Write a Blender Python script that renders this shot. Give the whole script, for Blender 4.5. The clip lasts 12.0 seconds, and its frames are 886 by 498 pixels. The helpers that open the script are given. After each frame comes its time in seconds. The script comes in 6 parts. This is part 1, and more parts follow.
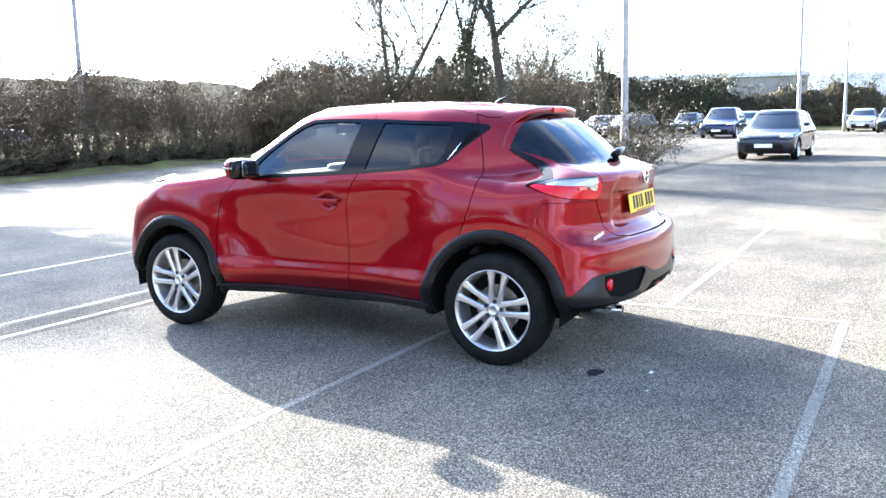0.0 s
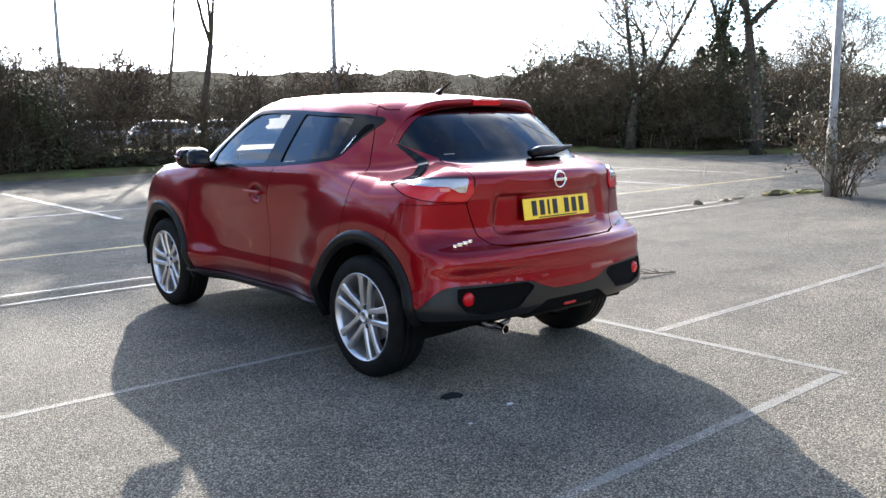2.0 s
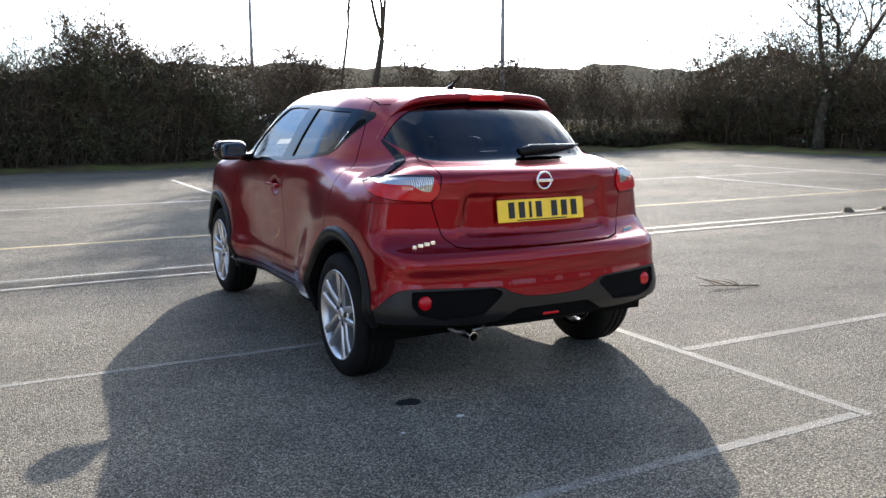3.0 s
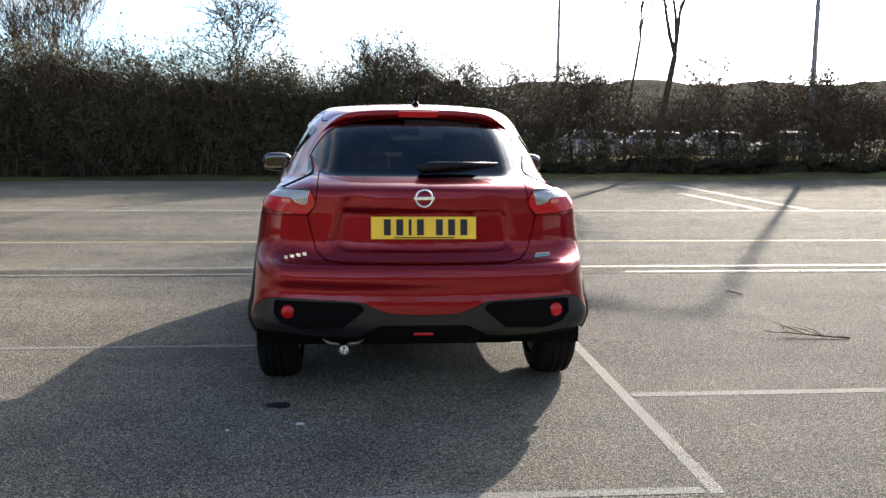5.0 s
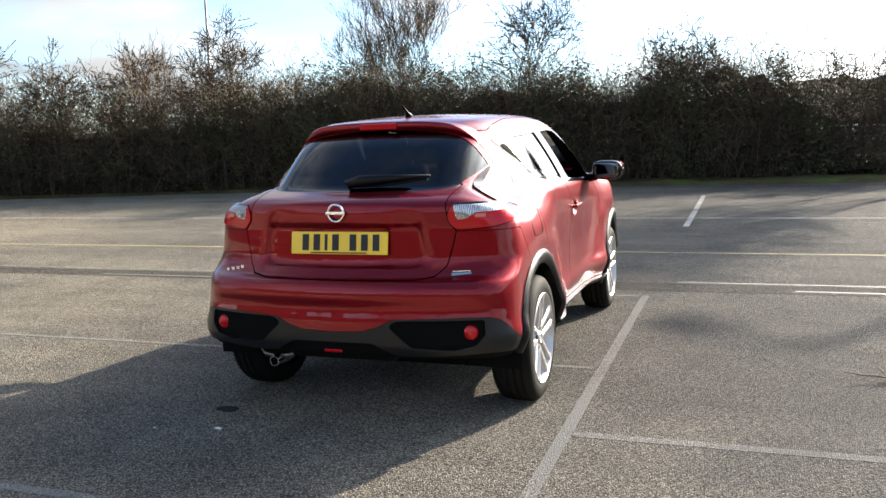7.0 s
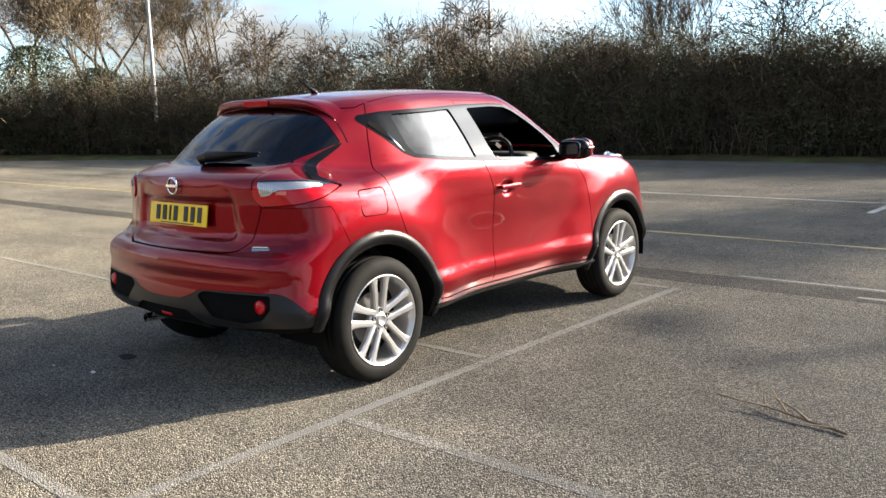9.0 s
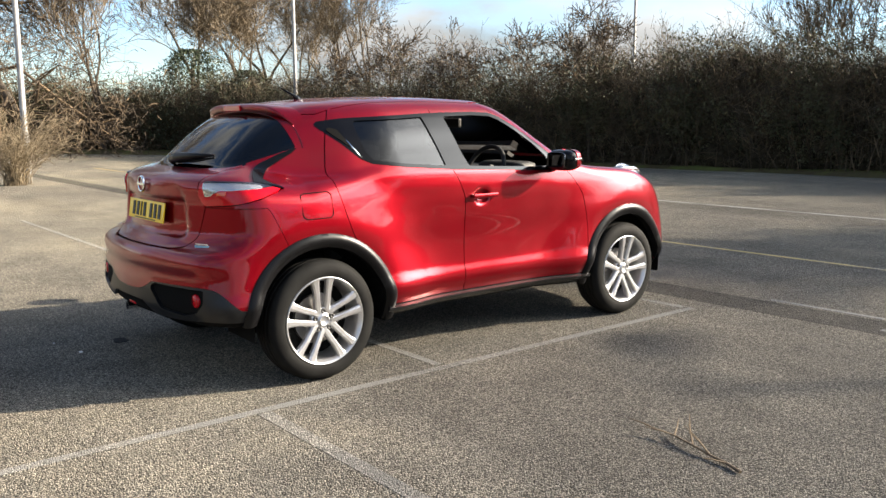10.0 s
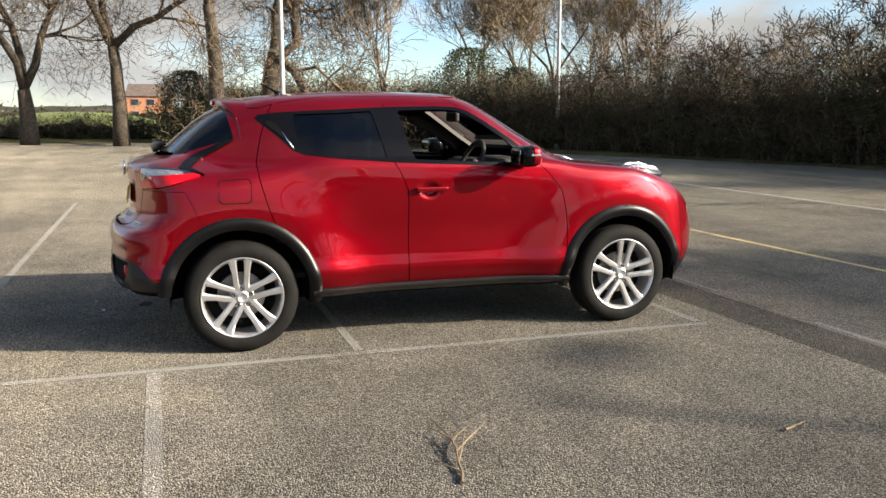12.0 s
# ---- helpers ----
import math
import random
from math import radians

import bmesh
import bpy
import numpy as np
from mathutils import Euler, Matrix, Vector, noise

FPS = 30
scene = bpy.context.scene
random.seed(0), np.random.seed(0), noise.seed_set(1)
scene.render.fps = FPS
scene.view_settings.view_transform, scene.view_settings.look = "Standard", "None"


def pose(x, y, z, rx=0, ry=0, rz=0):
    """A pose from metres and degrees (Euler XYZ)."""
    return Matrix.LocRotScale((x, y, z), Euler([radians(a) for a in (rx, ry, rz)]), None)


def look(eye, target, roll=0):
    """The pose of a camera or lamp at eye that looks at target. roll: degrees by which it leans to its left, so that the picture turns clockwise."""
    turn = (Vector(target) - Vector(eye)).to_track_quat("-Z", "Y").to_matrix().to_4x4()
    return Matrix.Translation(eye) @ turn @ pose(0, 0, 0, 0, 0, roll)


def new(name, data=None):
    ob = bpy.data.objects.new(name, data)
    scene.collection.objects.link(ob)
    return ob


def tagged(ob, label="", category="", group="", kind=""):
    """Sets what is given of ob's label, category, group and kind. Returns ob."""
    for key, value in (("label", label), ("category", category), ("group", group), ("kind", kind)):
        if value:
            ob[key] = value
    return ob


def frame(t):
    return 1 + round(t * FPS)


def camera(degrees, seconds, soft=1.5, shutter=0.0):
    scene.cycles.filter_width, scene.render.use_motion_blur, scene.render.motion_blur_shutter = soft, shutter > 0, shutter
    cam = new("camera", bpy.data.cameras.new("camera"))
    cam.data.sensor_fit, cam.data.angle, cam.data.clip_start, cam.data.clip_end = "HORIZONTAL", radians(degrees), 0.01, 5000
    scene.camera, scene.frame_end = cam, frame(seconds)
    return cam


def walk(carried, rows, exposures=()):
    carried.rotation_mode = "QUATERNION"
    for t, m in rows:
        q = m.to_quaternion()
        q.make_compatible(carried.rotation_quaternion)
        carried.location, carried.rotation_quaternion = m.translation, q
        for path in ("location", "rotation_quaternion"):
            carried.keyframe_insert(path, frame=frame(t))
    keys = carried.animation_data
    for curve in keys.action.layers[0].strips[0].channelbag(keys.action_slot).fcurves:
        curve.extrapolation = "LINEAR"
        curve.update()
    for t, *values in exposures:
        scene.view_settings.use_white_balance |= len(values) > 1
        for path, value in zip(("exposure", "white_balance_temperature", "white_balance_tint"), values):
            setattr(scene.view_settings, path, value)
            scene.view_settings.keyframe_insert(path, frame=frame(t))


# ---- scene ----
cam = camera(54.9, 12.0)

PATH = [
    (0, (-5.204, -2.129, 1.438), (-3.482, -1.159, 1.137), -1.4),
    (0.5, (-4.816, -2.548, 1.44), (-3.175, -1.448, 1.131), -0.9),
    (1, (-4.415, -2.984, 1.434), (-2.881, -1.738, 1.131), -1.0),
    (1.5, (-3.952, -3.334, 1.401), (-2.518, -1.974, 1.094), -0.9),
    (2, (-3.483, -3.684, 1.39), (-2.185, -2.193, 1.087), -0.7),
    (2.5, (-2.98, -3.928, 1.379), (-1.864, -2.298, 1.07), -0.4),
    (4.5, (-0.844, -4.769, 1.427), (-0.465, -2.826, 1.144), 0.4),
    (5, (-0.275, -4.81, 1.392), (-0.1, -2.837, 1.116), 0.5),
    (5.5, (0.292, -4.856, 1.396), (0.268, -2.876, 1.116), -0.0),
    (6, (0.834, -4.777, 1.377), (0.61, -2.81, 1.091), -0.8),
    (6.5, (1.356, -4.618, 1.401), (0.904, -2.688, 1.135), -1.7),
    (8.5, (3.399, -3.396, 1.393), (2.258, -1.783, 1.086), -1.1),
    (9, (3.941, -3.118, 1.401), (2.661, -1.614, 1.086), -1.4),
    (9.5, (4.345, -2.742, 1.387), (2.936, -1.359, 1.068), -0.8),
    (10, (4.756, -2.359, 1.408), (3.225, -1.107, 1.108), -0.2),
    (10.5, (5.14, -1.936, 1.417), (3.498, -0.836, 1.114), -0.5),
    (11, (5.431, -1.451, 1.425), (3.695, -0.504, 1.123), -0.2),
    (11.5, (5.748, -0.967, 1.432), (3.93, -0.187, 1.137), 0.1),
    (12, (5.903, -0.435, 1.394), (4.028, 0.189, 1.086), 0.1),
]
EXPOSURE = [(0.0, 3.8, 6200, 10), (0.5, 3.42, 6300, 10), (1.0, 3.05, 6400, 10), (1.5, 2.85, 6450, 10), (2.0, 2.7, 6500, 10), (2.5, 2.5, 6550, 10), (4.5, 2.05, 6950, 10), (6.5, 2.05, 7050, 10), (8.5, 2.02, 7150, 10), (9.5, 1.94, 7250, 10), (11.0, 1.74, 7350, 10), (12.0, 1.63, 7400, 10)]
walk(cam, [(t, look(eye, target, roll)) for t, eye, target, roll in PATH], EXPOSURE)

# ---- daylight: low late-winter sun ahead of the car on its right, broken cloud ----
SUN_AZ, SUN_EL = radians(60.5), radians(23.2)     # azimuth from +x towards +y


def make_world():
    world = bpy.data.worlds.new("sky")
    scene.world = world
    world.use_nodes = True
    nt = world.node_tree
    nt.nodes.clear()
    n, link = nt.nodes.new, nt.links.new
    sky = n("ShaderNodeTexSky")
    sky.sky_type = 'NISHITA'
    sky.sun_disc = False
    sky.sun_elevation, sky.sun_rotation = SUN_EL, math.pi / 2 - SUN_AZ
    sky.dust_density, sky.air_density, sky.ozone_density = 0.25, 1.0, 3.0
    co = n("ShaderNodeTexCoord")
    mapping = n("ShaderNodeMapping")
    mapping.inputs["Scale"].default_value = (1.0, 1.0, 2.6)
    mapping.inputs["Location"].default_value = (5.2, 1.7, 0.3)
    noise_t = n("ShaderNodeTexNoise")
    noise_t.inputs["Scale"].default_value = 2.3
    noise_t.inputs["Detail"].default_value = 7.0
    noise_t.inputs["Roughness"].default_value = 0.58
    ramp = n("ShaderNodeValToRGB")
    ramp.color_ramp.elements[0].position, ramp.color_ramp.elements[1].position = 0.43, 0.57
    shade = n("ShaderNodeTexNoise")
    shade.inputs["Scale"].default_value = 2.6
    shade.inputs["Detail"].default_value = 3.0
    tone = n("ShaderNodeMapRange")
    tone.inputs["From Min"].default_value, tone.inputs["From Max"].default_value = 0.35, 0.65
    tone.inputs["To Min"].default_value, tone.inputs["To Max"].default_value = 3.0, 7.8
    # cloud is brighter towards the sun
    sunward = n("ShaderNodeVectorMath")
    sunward.operation = 'DOT_PRODUCT'
    sunward.inputs[1].default_value = (math.cos(SUN_AZ) * math.cos(SUN_EL), math.sin(SUN_AZ) * math.cos(SUN_EL), math.sin(SUN_EL))
    above = n("ShaderNodeMath")
    above.operation = 'MAXIMUM'
    above.inputs[1].default_value = 0.0
    narrow = n("ShaderNodeMath")
    narrow.operation = 'POWER'
    narrow.inputs[1].default_value = 13.0
    glow = n("ShaderNodeMath")
    glow.operation = 'MULTIPLY_ADD'
    glow.inputs[1].default_value, glow.inputs[2].default_value = 17.0, 0.85
    lit = n("ShaderNodeMath")
    lit.operation = 'MULTIPLY'
    grey = n("ShaderNodeVectorMath")
    mix = n("ShaderNodeMix")
    mix.data_type = 'RGBA'
    bg = n("ShaderNodeBackground")
    bg.inputs["Strength"].default_value = 0.050
    out = n("ShaderNodeOutputWorld")
    link(co.outputs["Generated"], mapping.inputs["Vector"])
    link(mapping.outputs["Vector"], noise_t.inputs["Vector"])
    link(mapping.outputs["Vector"], shade.inputs["Vector"])
    link(noise_t.outputs["Fac"], ramp.inputs["Fac"])
    link(shade.outputs["Fac"], tone.inputs["Value"])
    grey.operation = 'SCALE'
    grey.inputs[0].default_value = (0.93, 1.0, 1.09)
    link(lit.outputs["Value"], grey.inputs["Scale"])
    link(co.outputs["Generated"], sunward.inputs[0])
    link(sunward.outputs["Value"], above.inputs[0])
    link(above.outputs["Value"], narrow.inputs[0])
    link(narrow.outputs["Value"], glow.inputs[0])
    link(glow.outputs["Value"], lit.inputs[0])
    link(tone.outputs["Result"], lit.inputs[1])
    # thin cloud all round the sun
    cover = n("ShaderNodeMath")
    cover.operation, cover.use_clamp = 'MULTIPLY_ADD', True
    cover.inputs[1].default_value = 1.6
    # cloud thins out overhead
    height = n("ShaderNodeSeparateXYZ")
    link(co.outputs["Generated"], height.inputs["Vector"])
    thin = n("ShaderNodeMapRange")
    thin.inputs["From Min"].default_value, thin.inputs["From Max"].default_value = 0.58, 0.88
    thin.inputs["To Min"].default_value, thin.inputs["To Max"].default_value = 1.0, 0.12
    link(height.outputs["Z"], thin.inputs["Value"])
    low_cloud = n("ShaderNodeMath")
    low_cloud.operation = 'MULTIPLY'
    link(ramp.outputs["Color"], low_cloud.inputs[0])
    link(thin.outputs["Result"], low_cloud.inputs[1])
    link(narrow.outputs["Value"], cover.inputs[0])
    link(low_cloud.outputs["Value"], cover.inputs[2])
    link(cover.outputs["Value"], mix.inputs[0])
    clear = n("ShaderNodeVectorMath")
    clear.operation = 'MULTIPLY'
    clear.inputs[1].default_value = (1.25, 1.42, 1.66)
    link(sky.outputs["Color"], clear.inputs[0])
    link(clear.outputs["Vector"], mix.inputs[6])
    link(grey.outputs["Vector"], mix.inputs[7])
    link(mix.outputs[2], bg.inputs["Color"])
    link(bg.outputs["Background"], out.inputs["Surface"])


make_world()
sun_data = bpy.data.lights.new("sun", 'SUN')
sun_data.energy, sun_data.angle, sun_data.color = 4.7, radians(0.6), (1.0, 0.91, 0.79)
sun = new("sun", sun_data)
sun.matrix_world = look((math.cos(SUN_AZ) * math.cos(SUN_EL) * 60, math.sin(SUN_AZ) * math.cos(SUN_EL) * 60, math.sin(SUN_EL) * 60), (0, 0, 0))

# ---- materials ----
def material(name, color=(0.5, 0.5, 0.5), rough=0.5, metal=0.0, coat=0.0, spec=0.5, transmission=0.0, ior=1.45):
    m = bpy.data.materials.new(name)
    m.use_nodes = True
    b = m.node_tree.nodes["Principled BSDF"]
    b.inputs["Base Color"].default_value = (*color, 1)
    b.inputs["Roughness"].default_value = rough
    b.inputs["Metallic"].default_value = metal
    b.inputs["Coat Weight"].default_value = coat
    b.inputs["Coat Roughness"].default_value = 0.07
    b.inputs["Specular IOR Level"].default_value = spec
    b.inputs["Transmission Weight"].default_value = transmission
    b.inputs["IOR"].default_value = ior
    return m


def nodes_of(m):
    nt = m.node_tree
    return nt.nodes.new, nt.links.new, nt.nodes["Principled BSDF"]


def noise_node(m, scale, detail=4.0, rough=0.6, coords="Object", stretch=None):
    n, link, b = nodes_of(m)
    co = n("ShaderNodeTexCoord")
    t = n("ShaderNodeTexNoise")
    t.inputs["Scale"].default_value, t.inputs["Detail"].default_value, t.inputs["Roughness"].default_value = scale, detail, rough
    if stretch:
        mp = n("ShaderNodeMapping")
        mp.inputs["Scale"].default_value = stretch
        link(co.outputs[coords], mp.inputs["Vector"])
        link(mp.outputs["Vector"], t.inputs["Vector"])
    else:
        link(co.outputs[coords], t.inputs["Vector"])
    return t


def ramp_node(m, source, stops):
    n, link, b = nodes_of(m)
    r = n("ShaderNodeValToRGB")
    els = r.color_ramp.elements
    while len(els) < len(stops):
        els.new(0.5)
    for e, (p, c) in zip(els, stops):
        e.position = p
        e.color = (*c, 1) if len(c) == 3 else c
    link(source, r.inputs["Fac"])
    return r


def mix_colors(m, fac, a, b_, mode='MIX'):
    n, link, b = nodes_of(m)
    x = n("ShaderNodeMix")
    x.data_type, x.blend_type = 'RGBA', mode
    for sock, v in ((0, fac), (6, a), (7, b_)):
        if isinstance(v, (int, float)):
            x.inputs[sock].default_value = v
        elif isinstance(v, tuple):
            x.inputs[sock].default_value = (*v, 1)
        else:
            link(v, x.inputs[sock])
    return x.outputs[2]


def bump(m, height, strength=0.3, distance=0.01):
    n, link, b = nodes_of(m)
    bp = n("ShaderNodeBump")
    bp.inputs["Strength"].default_value, bp.inputs["Distance"].default_value = strength, distance
    link(height, bp.inputs["Height"])
    link(bp.outputs["Normal"], b.inputs["Normal"])
    return bp


def mottled(name, dark, light, scale, rough=0.8, bump_scale=None, bump_strength=0.3, bump_dist=0.01, metal=0.0, spec=0.4):
    m = material(name, light, rough, metal, spec=spec)
    n, link, b = nodes_of(m)
    t = noise_node(m, scale)
    r = ramp_node(m, t.outputs["Fac"], [(0.3, dark), (0.7, light)])
    link(r.outputs["Color"], b.inputs["Base Color"])
    if bump_scale:
        t2 = noise_node(m, bump_scale, 3)
        bump(m, t2.outputs["Fac"], bump_strength, bump_dist)
    return m


def asphalt_color(m):
    """Worn grey tarmac: stone chips in dark binder, large weathered patches, darker stains. Returns colour, chip heights."""
    n, link, b = nodes_of(m)
    co = n("ShaderNodeTexCoord")
    chips = n("ShaderNodeTexVoronoi")
    chips.inputs["Scale"].default_value = 135.0
    link(co.outputs["Object"], chips.inputs["Vector"])
    stone = n("ShaderNodeSeparateColor")
    link(chips.outputs["Color"], stone.inputs["Color"])
    tone = ramp_node(m, stone.outputs["Red"], [(0.0, (0.07, 0.068, 0.065)), (0.45, (0.15, 0.146, 0.139)), (0.85, (0.25, 0.24, 0.225)), (1.0, (0.36, 0.345, 0.32))])
    gap = ramp_node(m, chips.outputs["Distance"], [(0.25, (1.08, 1.08, 1.08)), (0.7, (0.36, 0.36, 0.36))])
    c = mix_colors(m, 1.0, tone.outputs["Color"], gap.outputs["Color"], 'MULTIPLY')
    big = noise_node(m, 0.22, 5, 0.62)
    wear = ramp_node(m, big.outputs["Fac"], [(0.3, (0.70, 0.70, 0.71)), (0.5, (1.0, 1.0, 0.985)), (0.68, (1.45, 1.40, 1.28))])
    c = mix_colors(m, 1.0, c, wear.outputs["Color"], 'MULTIPLY')
    mid = noise_node(m, 1.7, 6, 0.65)
    blotch = ramp_node(m, mid.outputs["Fac"], [(0.25, (0.72, 0.72, 0.72)), (0.5, (1, 1, 1)), (0.8, (1.12, 1.11, 1.09))])
    c = mix_colors(m, 1.0, c, blotch.outputs["Color"], 'MULTIPLY')
    # tyre-polished streaks along the lanes
    lanes = noise_node(m, 1.0, 5, 0.6, stretch=(0.10, 0.9, 1.0))
    streak = ramp_node(m, lanes.outputs["Fac"], [(0.32, (0.76, 0.76, 0.765)), (0.5, (1, 1, 1)), (0.70, (1.16, 1.15, 1.12))])
    c = mix_colors(m, 1.0, c, streak.outputs["Color"], 'MULTIPLY')
    # the western side is bleached and sandy
    where = n("ShaderNodeSeparateXYZ")
    link(co.outputs["Object"], where.inputs["Vector"])
    ragged = n("ShaderNodeMath")
    ragged.operation = 'MULTIPLY_ADD'
    ragged.inputs[1].default_value = 9.0
    link(big.outputs["Fac"], ragged.inputs[0])
    link(where.outputs["X"], ragged.inputs[2])
    west = n("ShaderNodeMapRange")
    west.inputs["From Min"].default_value, west.inputs["From Max"].default_value = 6.0, -1.0
    west.inputs["To Min"].default_value, west.inputs["To Max"].default_value = 0.0, 1.0
    link(ragged.outputs["Value"], west.inputs["Value"])
    sandy = mix_colors(m, 1.0, c, (1.36, 1.335, 1.27), 'MULTIPLY')
    c = mix_colors(m, west.outputs["Result"], c, sandy)
    c = mix_colors(m, 1.0, c, (1.58, 1.56, 1.52), 'MULTIPLY')
    return c, chips.outputs["Distance"]


def make_asphalt(name, tint):
    m = material(name, (0.12, 0.12, 0.12), 0.85, spec=0.13)
    m.node_tree.nodes["Principled BSDF"].inputs["Diffuse Roughness"].default_value = 1.0
    n, link, b = nodes_of(m)
    c, h = asphalt_color(m)
    c = mix_colors(m, 1.0, c, tint, 'MULTIPLY')
    link(c, b.inputs["Base Color"])
    rr = ramp_node(m, h, [(0.0, (0.72, 0.72, 0.72)), (0.6, (0.95, 0.95, 0.95))])
    link(rr.outputs["Color"], b.inputs["Roughness"])
    inv = n("ShaderNodeMath")
    inv.operation = 'SUBTRACT'
    inv.inputs[0].default_value = 1.0
    link(h, inv.inputs[1])
    bump(m, inv.outputs["Value"], 1.0, 0.022)
    return m


def make_paint_line(name, color, keep, rough=0.70, spec=0.28, relief=0.8):
    """Road paint, worn through to the tarmac; keep: share of paint left."""
    m = material(name, color, rough, spec=spec)
    n, link, b = nodes_of(m)
    b.inputs["Diffuse Roughness"].default_value = 1.0
    c, h = asphalt_color(m)
    w = noise_node(m, 26.0, 6, 0.7)
    wide = noise_node(m, 1.3, 3, 0.6)
    add = n("ShaderNodeMath")
    add.operation = 'ADD'
    link(w.outputs["Fac"], add.inputs[0])
    link(wide.outputs["Fac"], add.inputs[1])
    lo = n("ShaderNodeMapRange")
    lo.inputs["From Min"].default_value, lo.inputs["From Max"].default_value = 1.15 - keep * 0.5, 1.4 - keep * 0.5
    link(add.outputs["Value"], lo.inputs["Value"])
    c2 = mix_colors(m, lo.outputs["Result"], c, color)
    link(c2, b.inputs["Base Color"])
    inv = n("ShaderNodeMath")
    inv.operation = 'SUBTRACT'
    inv.inputs[0].default_value = 1.0
    link(h, inv.inputs[1])
    bump(m, inv.outputs["Value"], relief, 0.012)
    return m


ASPHALT = make_asphalt("tarmac", (1.09, 1.06, 1.0))
ASPHALT_DARK = make_asphalt("newer_tarmac", (0.50, 0.495, 0.485))
LINE_WHITE = make_paint_line("worn_white_paint", (0.52, 0.51, 0.475), 0.72)
LINE_FADED = make_paint_line("faded_white_paint", (0.24, 0.233, 0.215), 0.47, 0.80, 0.19)
LINE_BAY = make_paint_line("thin_white_paint", (0.205, 0.20, 0.185), 0.50, 0.78, 0.2)
LINE_GHOST = make_paint_line("ghost_of_white_paint", (0.14, 0.136, 0.126), 0.36, 0.80, 0.19)
LINE_SMOOTH = make_paint_line("smooth_old_paint", (0.13, 0.126, 0.117), 0.48, 0.62, 0.42, 0.65)
LINE_YELLOW = make_paint_line("worn_yellow_paint", (0.60, 0.46, 0.19), 0.80)


def make_car_paint(name, color, flake, coat=1.0):
    m = material(name, color, 0.34, 0.74, coat=coat, spec=0.1)
    n, link, b = nodes_of(m)
    b.inputs["Coat Roughness"].default_value = 0.018
    b.inputs["Coat IOR"].default_value = 1.45
    t = noise_node(m, 900.0, 1.0)
    r = ramp_node(m, t.outputs["Fac"], [(0.35, color), (0.75, flake)])
    link(r.outputs["Color"], b.inputs["Base Color"])
    dust = noise_node(m, 5.0, 5, 0.65)
    d = ramp_node(m, dust.outputs["Fac"], [(0.35, (0.30, 0.30, 0.30)), (0.75, (0.38, 0.38, 0.38))])
    link(d.outputs["Color"], b.inputs["Roughness"])
    return m


RED = make_car_paint("deep_red_metallic_paint", (0.185, 0.0007, 0.0055), (0.26, 0.0012, 0.008), 0.8)
SATIN_GREY = mottled("satin_grey_plastic", (0.006, 0.0063, 0.007), (0.010, 0.0105, 0.0115), 4.0, 0.32)
CLADDING = mottled("black_grained_plastic", (0.003, 0.003, 0.0034), (0.006, 0.006, 0.0068), 3.0, 0.33, 700.0, 0.06, 0.001, spec=0.22)
SILL_BLACK = mottled("smooth_black_sill", (0.010, 0.010, 0.011), (0.016, 0.016, 0.017), 3.0, 0.26, spec=0.45)
GLOSS_BLACK = material("gloss_black_trim", (0.003, 0.003, 0.0036), 0.09, spec=0.24)
INNER = material("dark_underseal", (0.004, 0.004, 0.004), 0.9, spec=0.1)
RUBBER = mottled("tyre_rubber", (0.006, 0.006, 0.006), (0.013, 0.013, 0.0125), 8.0, 0.72, 90.0, 0.2, 0.003, spec=0.09)
ALLOY = mottled("silver_alloy", (0.50, 0.50, 0.51), (0.62, 0.62, 0.63), 6.0, 0.33, metal=0.85)
SMOKE_LENS = material("smoked_lens", (0.022, 0.022, 0.026), 0.10, 0.3, coat=1.0)
CHROME = material("chrome", (0.85, 0.85, 0.86), 0.08, 1.0)
MIRROR = material("mirror_glass", (0.13, 0.135, 0.145), 0.02, 1.0)
BRAKE = material("brake_disc_steel", (0.25, 0.24, 0.23), 0.4, 1.0)
PLATE_YELLOW = material("yellow_plate", (0.92, 0.58, 0.010), 0.35, coat=0.3)
PLATE_BLACK = material("black_plate_print", (0.012, 0.012, 0.012), 0.5)
PLATE_WHITE = material("white_plate", (0.75, 0.75, 0.73), 0.35, coat=0.4)
RED_LENS = material("red_lens", (0.48, 0.003, 0.010), 0.12, coat=0.4, spec=0.3)


def make_ribbed_lens(name, dark, light):
    """Clear lens over a ribbed silver reflector."""
    m = material(name, light, 0.14, 0.75, coat=1.0)
    n, link, b = nodes_of(m)
    b.inputs["Coat Roughness"].default_value = 0.02
    co = n("ShaderNodeTexCoord")
    ribs = n("ShaderNodeTexWave")
    ribs.inputs["Scale"].default_value, ribs.inputs["Distortion"].default_value = 34.0, 0.8
    link(co.outputs["Object"], ribs.inputs["Vector"])
    r = ramp_node(m, ribs.outputs["Fac"], [(0.2, dark), (0.8, light)])
    link(r.outputs["Color"], b.inputs["Base Color"])
    bump(m, ribs.outputs["Fac"], 0.7, 0.004)
    return m


